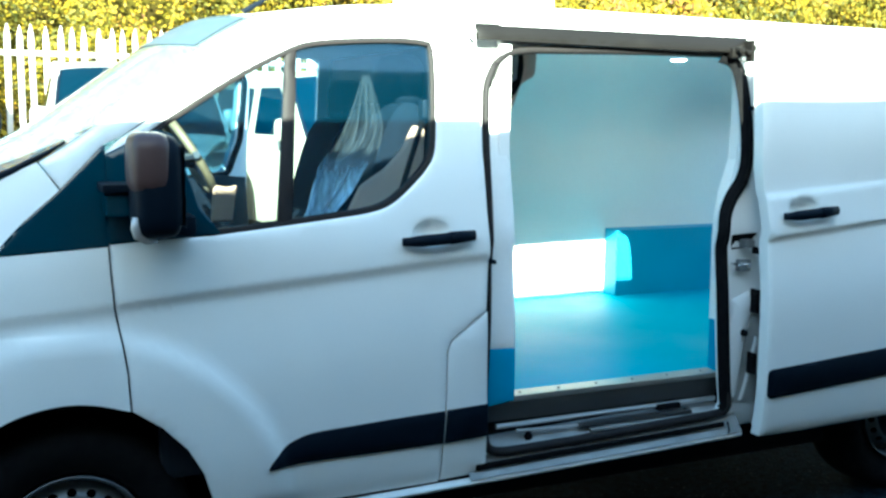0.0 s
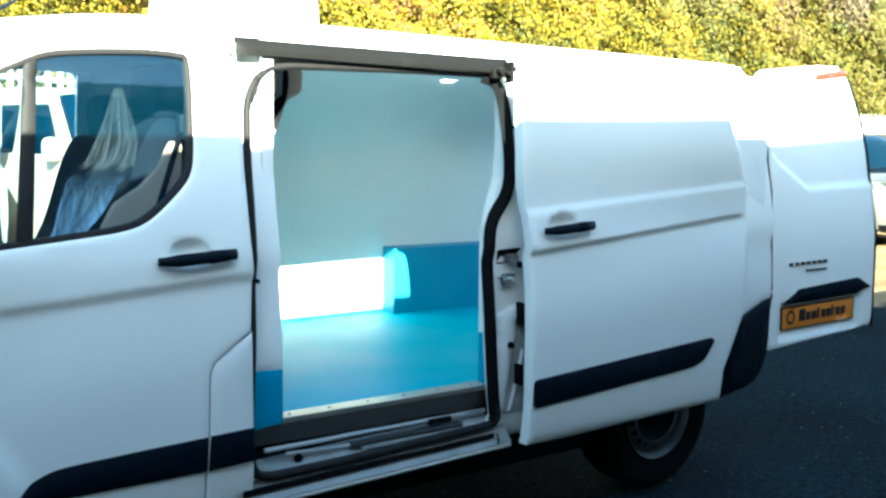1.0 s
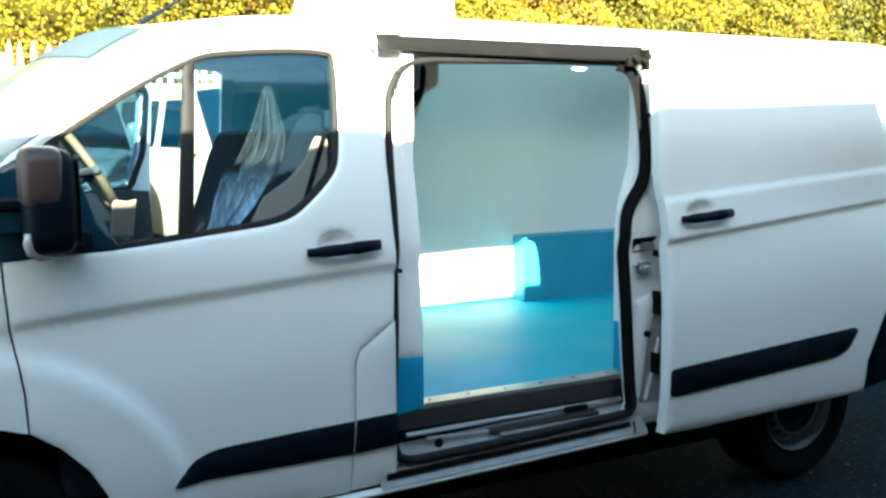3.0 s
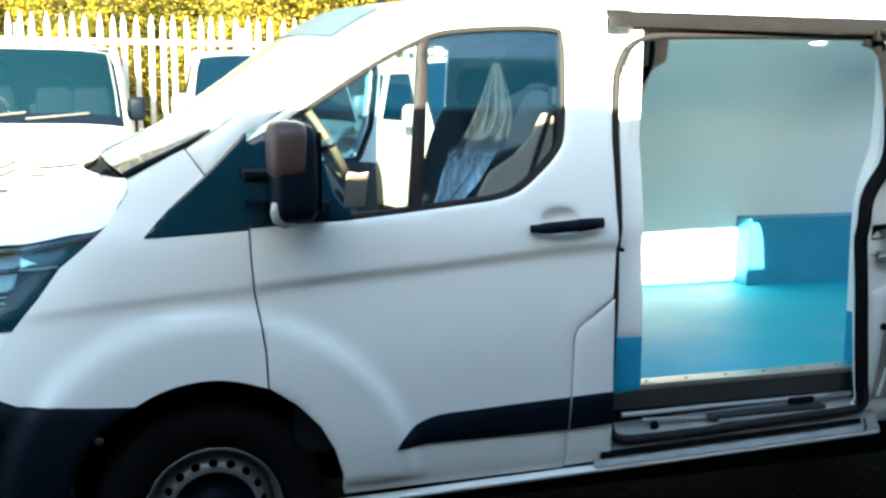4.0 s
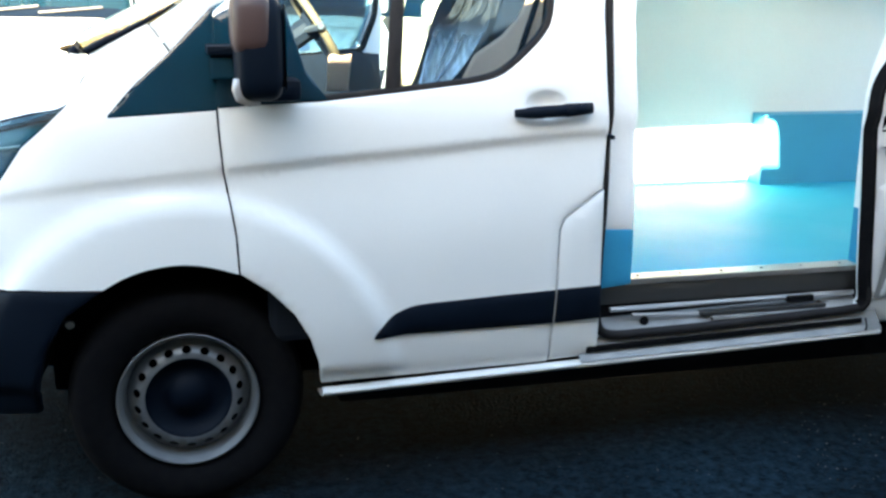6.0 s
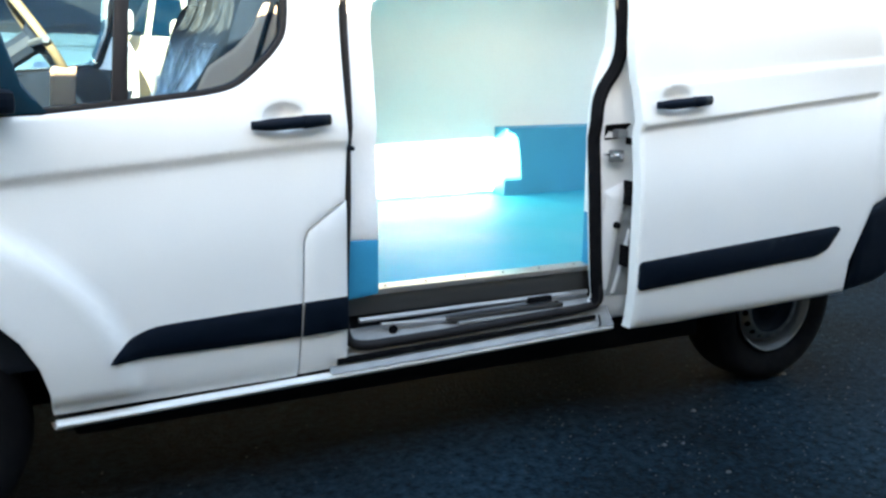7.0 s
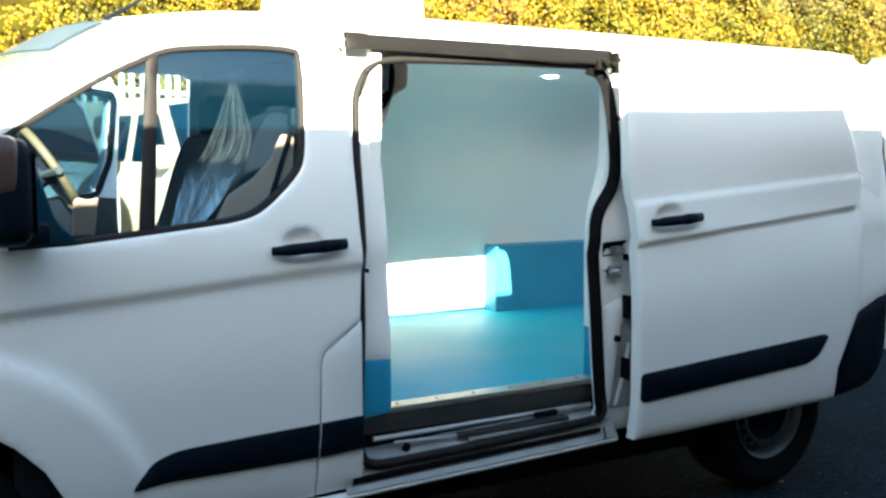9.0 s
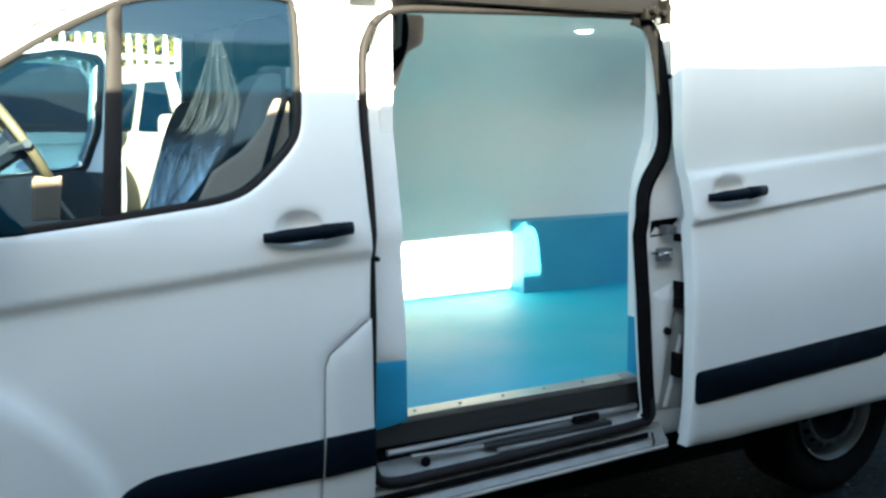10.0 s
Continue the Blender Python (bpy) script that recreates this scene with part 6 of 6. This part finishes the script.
def parked(name, label, paint, at, turn, low_mat, height=1.94, half=0.95, length=4.7, bonnet=0.80, base=1.22, windows=True, bars=2, style=1):
    """A parked van or people carrier: nose at its own origin, looking along -y."""
    car = thing(name, label, "van", "vehicles parked along the fence")
    H = height
    prof = [(0.16, 0.24, 0.80, 0.16), (0.03, 0.34, 0.90, 0.26), (0.0, 0.50, 0.94, 0.30), (0.015, 0.66, 0.95, 0.30), (0.05, 0.84, 0.945, 0.28), (0.11, 0.95, 0.93, 0.26), (0.24, 1.04, 0.90, 0.22),
            (bonnet * 0.65, base - 0.09, 0.90, 0.17), (bonnet, base, 0.90, 0.14), (bonnet + 0.24, base + (H - base) * 0.38, 0.87, 0.13), (bonnet + 0.50, base + (H - base) * 0.76, 0.82, 0.12), (bonnet + 0.66, H - 0.07, 0.79, 0.10), (bonnet + 0.95, H - 0.01, 0.77, 0.05), (bonnet + 1.6, H, 0.77, 0.0), (length - 0.25, H - 0.02, 0.77, 0.0), (length - 0.03, H - 0.14, 0.79, -0.06), (length, 1.0, 0.90, -0.10), (length - 0.04, 0.35, 0.90, -0.08)]
    k = half / 0.95

    def front(u, q, out=0.0):
        i = int(min(len(prof) - 2, math.floor(q)))
        w = q - i
        y, z, h, c = [prof[i][j] + (prof[i + 1][j] - prof[i][j]) * w for j in range(4)]
        a = 2 * u - 1
        drop = 0.05 * abs(a) ** 4 if 6 < q < 15 else 0.0
        return Vector((h * k * a, y + c * abs(a) ** 3.2 - out, z - drop + out * 0.3))

    def strip(pname, q0, q1, mat, n=4, u0=0.0, u1=1.0, out=0.0, parent=None, label=""):
        return raw(pname, *sheet(lambda u, v: front(u0 + (u1 - u0) * u, q0 + (q1 - q0) * v, out), 18, n), mat, parent or car, label, smooth=True)

    def qz(z):
        for i in range(7):
            if z <= prof[i + 1][1]:
                return i + (z - prof[i][1]) / (prof[i + 1][1] - prof[i][1])
        return 7.0 + (z - prof[7][1]) / (prof[8][1] - prof[7][1])

    def ccw(poly):
        return list(poly) if area(poly) > 0 else list(poly)[::-1]

    def patch(pname, poly, mat, out, parent):
        """A moulded piece laid on the nose; poly gives its outline as width and height."""
        v, f, _ = plate_mesh(ccw(poly), lambda a, z, d: front(0.5 + a / 1.9, qz(z), out + 0.004 - d), 0.006, 0.04, (), 0.0, 0.004)
        return raw(pname, v, f, mat, parent, "", smooth=False)

    bump = strip("front_bumper", 0, 3.2, low_mat, 8)
    # dark strip paints the shade under the front bumper
    strip("valance", 0, 1.15, DARK, 3, 0.0, 1.0, 0.004, bump)
    strip("nose_panel", 3.2, 6, paint, 8)
    bon = strip("bonnet", 6, 8, paint, 6)
    clear = style == 0
    scr = strip("windscreen", 8, 11, CAR_SCREEN if clear else CAR_GLASS, 6, 0.02, 0.98, 0.004)
    if clear:
        scr.visible_shadow = False
        for u in (0.0, 0.955):
            strip("screen_pillar", 8, 11, paint, 6, u, u + 0.045)
        part("cab_wall", rbox((-0.80 * k, bonnet + 1.62, 0.45), (0.80 * k, bonnet + 1.66, H - 0.10), 0.01), CAB, car)
        part("headlining", rbox((-0.74 * k, bonnet + 0.75, H - 0.09), (0.74 * k, bonnet + 1.62, H - 0.06), 0.01), CAB, car)
        hub = Vector((-0.38, bonnet + 0.62, base + 0.08))
        rim_n = Vector((0, 0.80, 0.60)).normalized()
        rim_b = rim_n.cross(Vector((1, 0, 0)))
        sw = part("steering_wheel", tube([hub + 0.19 * (Vector((1, 0, 0)) * math.cos(2 * math.pi * q / 24) + rim_b * math.sin(2 * math.pi * q / 24)) for q in range(25)], 0.018, 8), CAR_PALE, car, smooth=True)
        part("wheel_boss", tube([hub - rim_n * 0.10, hub, hub + rim_n * 0.01], [0.05, 0.07, 0.04], 12), CAB, sw)
        for q in (0.2, 2.9, 4.7):
            part("spoke", tube([hub, hub + 0.185 * (Vector((1, 0, 0)) * math.cos(q) + rim_b * math.sin(q))], 0.014, 6), CAB, sw)
        for sx in (-0.40, 0.18, 0.55):
            cs = new("seat")
            cs.parent = car
            raw("backrest", *blob((sx - 0.20, bonnet + 1.30, 0.75), (sx + 0.20, bonnet + 1.50, base + 0.36), 4.0), FABRIC, cs, smooth=True)
            raw("headrest", *blob((sx - 0.12, bonnet + 1.36, base + 0.38), (sx + 0.12, bonnet + 1.47, base + 0.56), 3.5), FABRIC, cs, smooth=True)
    else:
        strip("screen_surround", 8, 11, paint, 6)
    strip("roof", 11, 15, paint, 8)
    strip("tail", 15, len(prof) - 1.001, paint, 6)
    # flanks with wheel arches and side glass
    def W(z):
        return k * lerp_table([(0.3, 0.92), (0.6, 0.95), (1.05, 0.945), (base, 0.91), (H - 0.2, 0.805), (H, 0.77)], z)
    r, wy0, wy1 = 0.36, 0.86, length - 0.95
    out = [(0.30, 0.30), (wy0 - r, 0.30)] + [(wy0 - r * math.cos(a), 0.32 + r * math.sin(a)) for a in np.linspace(0.05, math.pi - 0.05, 9)] + [(wy0 + r, 0.28), (wy1 - r, 0.28)] + [(wy1 - r * math.cos(a), 0.32 + r * math.sin(a)) for a in np.linspace(0.05, math.pi - 0.05, 9)] \
        + [(wy1 + r, 0.30), (length - 0.12, 0.36), (length - 0.1, 1.0), (length - 0.09, H - 0.14), (length - 0.25, H - 0.03), (bonnet + 1.6, H - 0.01), (bonnet + 0.98, H - 0.03), (bonnet + 0.74, H - 0.10), (bonnet + 0.62, base + (H - base) * 0.76 - 0.03), (bonnet + 0.37, base + (H - base) * 0.38 - 0.03), (bonnet + 0.14, base - 0.02), (bonnet * 0.65 + 0.17, base - 0.10), (0.44, 1.03), (0.36, 0.94), (0.33, 0.84), (0.31, 0.66)]
    holes = [rounded([(bonnet + 0.45, base + 0.04), (bonnet + 1.35, base + 0.04), (bonnet + 1.35, H - 0.20), (bonnet + 0.85, H - 0.20)], 0.04)]
    if windows:
        holes += [rounded([(bonnet + 1.48, base + 0.04), (bonnet + 2.5, base + 0.04), (bonnet + 2.5, H - 0.20), (bonnet + 1.48, H - 0.20)], 0.05)]
    for sgn in (-1, 1):
        side = plate("side_panel", out if sgn > 0 else out, lambda a, b, d: Vector((sgn * (W(b) - d), a, b)), paint, car, step=0.16, thick=0.03, holes=holes, roll=0.004)
        for hl in holes:
            plate("side_glass", hl, lambda a, b, d: Vector((sgn * (W(b) - 0.012 - d), a, b)), CAR_SCREEN if clear else CAR_GLASS, side, step=0.3, thick=0.004, roll=0)
        for wy in (wy0, wy1):
            wh = new("wheel")
            wh.parent = car
            part("tyre", lathe([(0.19, 0.03), (0.22, 0.0), (0.29, -0.005), (0.318, 0.02), (0.32, 0.1), (0.31, 0.19)], 28), RUBBER, wh, smooth=True)
            part("rim", lathe([(0.0, 0.02), (0.05, 0.015), (0.09, 0.03), (0.16, 0.028), (0.19, 0.01), (0.198, 0.03)], 28), RIM, wh, smooth=True)
            wh.matrix_basis = pose(sgn * (0.93 * k), wy, 0.32 , 0, 0, 90 * sgn)
        part("arch_liner", rbox((sgn * 0.55 * k, wy0 - 0.38, 0.30), (sgn * 0.80 * k, wy0 + 0.38, 0.70), 0.02), DARK, car)
        m = new("door_mirror")
        m.parent = car
        raw("mirror_shell", *blob((sgn * (0.99 * k) - 0.09, bonnet + 0.36, base - 0.02), (sgn * (0.99 * k) + 0.09, bonnet + 0.50, base + 0.22), 3.5, 14, 10), BLACK if low_mat != paint else paint, m, smooth=True)
        part("mirror_stem", tube([(sgn * 0.86 * k, bonnet + 0.5, base + 0.05), (sgn * 0.95 * k, bonnet + 0.45, base + 0.06)], 0.03, 6), BLACK, m)
        # lamps and fog lamps, swept to the corner
        hlamp = patch("headlight", [(sgn * a, z) for a, z in LAMPS[style]], CAR_LENS, 0.014, car)
        patch("lamp_bowl", inset(ccw([(sgn * a, z) for a, z in LAMPS[style]]), 0.02), LAMP_CAR, 0.004, hlamp)
        cx, cz = (sum(q[k] for q in LAMPS[style]) / len(LAMPS[style]) for k in (0, 1))
        patch("lamp_ring", [(sgn * (cx + 0.065 * math.cos(b)), cz + 0.055 * math.sin(b)) for b in np.linspace(0, 6.28, 12, endpoint=False)], CAR_GREY, 0.010, hlamp)
        fogp = patch("fog_surround", [(sgn * a, z) for a, z in FOGS[style]], BLACK if style else CAR_GREY, 0.008, bump)
        fx, fz = (sum(q[k] for q in FOGS[style]) / len(FOGS[style]) for k in (0, 1))
        patch("fog_lamp", [(sgn * (fx + 0.058 * math.cos(b)), fz + 0.055 * math.sin(b)) for b in np.linspace(0, 6.28, 12, endpoint=False)], STEEL, 0.020, fogp)
        for b in range(3):
            patch("lamp_slat", [(sgn * (fx - 0.045), fz - 0.035 + 0.03 * b), (sgn * (fx + 0.045), fz - 0.035 + 0.03 * b), (sgn * (fx + 0.045), fz - 0.025 + 0.03 * b), (sgn * (fx - 0.045), fz - 0.025 + 0.03 * b)], BLACK, 0.026, fogp)
    z0, z1, w0, w1 = GRILLES[style]
    gr = patch("grille", [(-w0, z0), (w0, z0), (w1, (z0 + z1) / 2), (w0 * 0.82, z1), (-w0 * 0.82, z1), (-w1, (z0 + z1) / 2)], BLACK, 0.006, car)
    for b in range(bars):
        z = z0 + (z1 - z0) * (b + 0.6) / bars
        patch("grille_bar", [(-w0 * 0.9, z - 0.010), (w0 * 0.9, z - 0.010), (w0 * 0.9, z + 0.010), (-w0 * 0.9, z + 0.010)], CHROME if style else CAR_PALE, 0.014, gr)
    if style == 0:
        for z in (0.775, 0.84):
            part("chrome_bar", tube([front(0.5 + a / 1.9, qz(z + dz), 0.014) for a, dz in ((-0.58, 0.03), (-0.45, 0.018), (-0.30, 0.006), (-0.13, 0.0), (0.0, 0.055), (0.13, 0.0), (0.30, 0.006), (0.45, 0.018), (0.58, 0.03))], 0.011, 6), CAR_GREY, gr)
        for a in (-0.47, 0.47):
            patch("bumper_joint", [(a - 0.006, 0.40), (a + 0.006, 0.40), (a + 0.006, 0.68), (a - 0.006, 0.68)], DARK, 0.006, bump)
        patch("lower_grille", [(-0.42, 0.33), (0.42, 0.33), (0.44, 0.44), (-0.44, 0.44)], BLACK, 0.006, bump)
        zp = 0.47
    else:
        patch("badge", [(0.07 * math.cos(b), z1 + 0.06 + 0.04 * math.sin(b)) for b in np.linspace(0, 6.28, 14, endpoint=False)], CHROME, 0.018, gr)
        patch("lower_grille", [(-0.50, 0.36), (0.50, 0.36), (0.46, 0.45), (-0.46, 0.45)], BLACK, 0.006, bump)
        zp = 0.48 if style == 1 else 0.50
    part("bonnet_line", tube([front(0.5 + a / 1.9, qz(1.09), 0.001) for a in (-0.66, -0.5, -0.33, -0.16, 0.0, 0.16, 0.33, 0.5, 0.66)], 0.006, 5), CAR_GREY, bon)
    pl = patch("number_plate", [(-0.26, zp), (0.26, zp), (0.26, zp + 0.11), (-0.26, zp + 0.11)], WHITE_PLATE, 0.016, bump)
    for b in range(7):
        a = -0.235 + 0.068 * b
        patch("plate_bar", [(a, zp + 0.02), (a + 0.045, zp + 0.02), (a + 0.045, zp + 0.09), (a, zp + 0.09)], INK, 0.022, pl)
    # dark border round the windscreen
    strip("screen_border", 7.75, 8.25, BLACK, 2, 0.015, 0.985, 0.008, scr)
    for u in (0.015, 0.965):
        strip("screen_border", 8.0, 11.0, BLACK, 6, u, u + 0.02, 0.008, scr)
    for x0, x1 in ((-0.62, 0.02), (0.02, 0.60)):
        a, b = front(0.5 + x0 / 1.9, 8.05, 0.02), front(0.5 + x1 / 1.9, 8.25, 0.025)
        part("wiper", tube([a, (a + b) / 2 + Vector((0, -0.03, 0.0)), b], 0.012, 6), CAR_PALE if clear else BLACK, scr)
    part("floor_pan", rbox((-0.82 * k, 0.4, 0.25), (0.82 * k, length - 0.3, 0.45), 0.03), DARK, car)
    part("dashboard", rbox((-0.74 * k, bonnet + 0.12, 0.95), (0.74 * k, bonnet + 0.5, base + 0.02), 0.05), CAB, car)
    car.matrix_basis = pose(at[0], at[1], ground_z(at[0], at[1] + 0.9), math.degrees(math.atan(0.03)) if at[0] < 2.5 else 0, 0, turn)
    return car


parked("parked_van", "white panel van with grey plastic bumper and black mirrors", CAR_WHITE, (-1.22, 6.35), 0, CAR_GREY, 1.94, 0.97, 4.8, 0.85, 1.20, windows=False, style=0)
parked("parked_people_carrier", "white people carrier with dark fog lamp surrounds", CAR_WHITE, (-3.58, 6.1), 5, CAR_WHITE, 2.10, 0.97, 5.3, 1.00, 1.40, bars=5)
parked("parked_van", "silver van with dark glass beside the fence", CAR_SILVER, (1.2, 7.0), 0, CAR_SILVER, 1.92, 0.93, 3.2, 0.70, 1.22)
parked("parked_van", "white van painted cream as in warm sun, beyond the open driver's door", CAR_SUN_WARMED, (3.75, 6.3), 12, CAR_SUN_WARMED, 1.95, 0.95, 4.0, 0.75, 1.20)
for x, label in ((12.75, "pale silver van behind the open rear door"), (15.3, "pale silver van with dark round fog lamp surrounds in sunlight"), (17.9, "pale silver van at the end of the sunlit row")):
    parked("parked_van", label, CAR_PALE, (x, 5.1), -12, CAR_PALE, 1.84, 0.95, 4.4, 0.95, 1.18, bars=4, style=2)
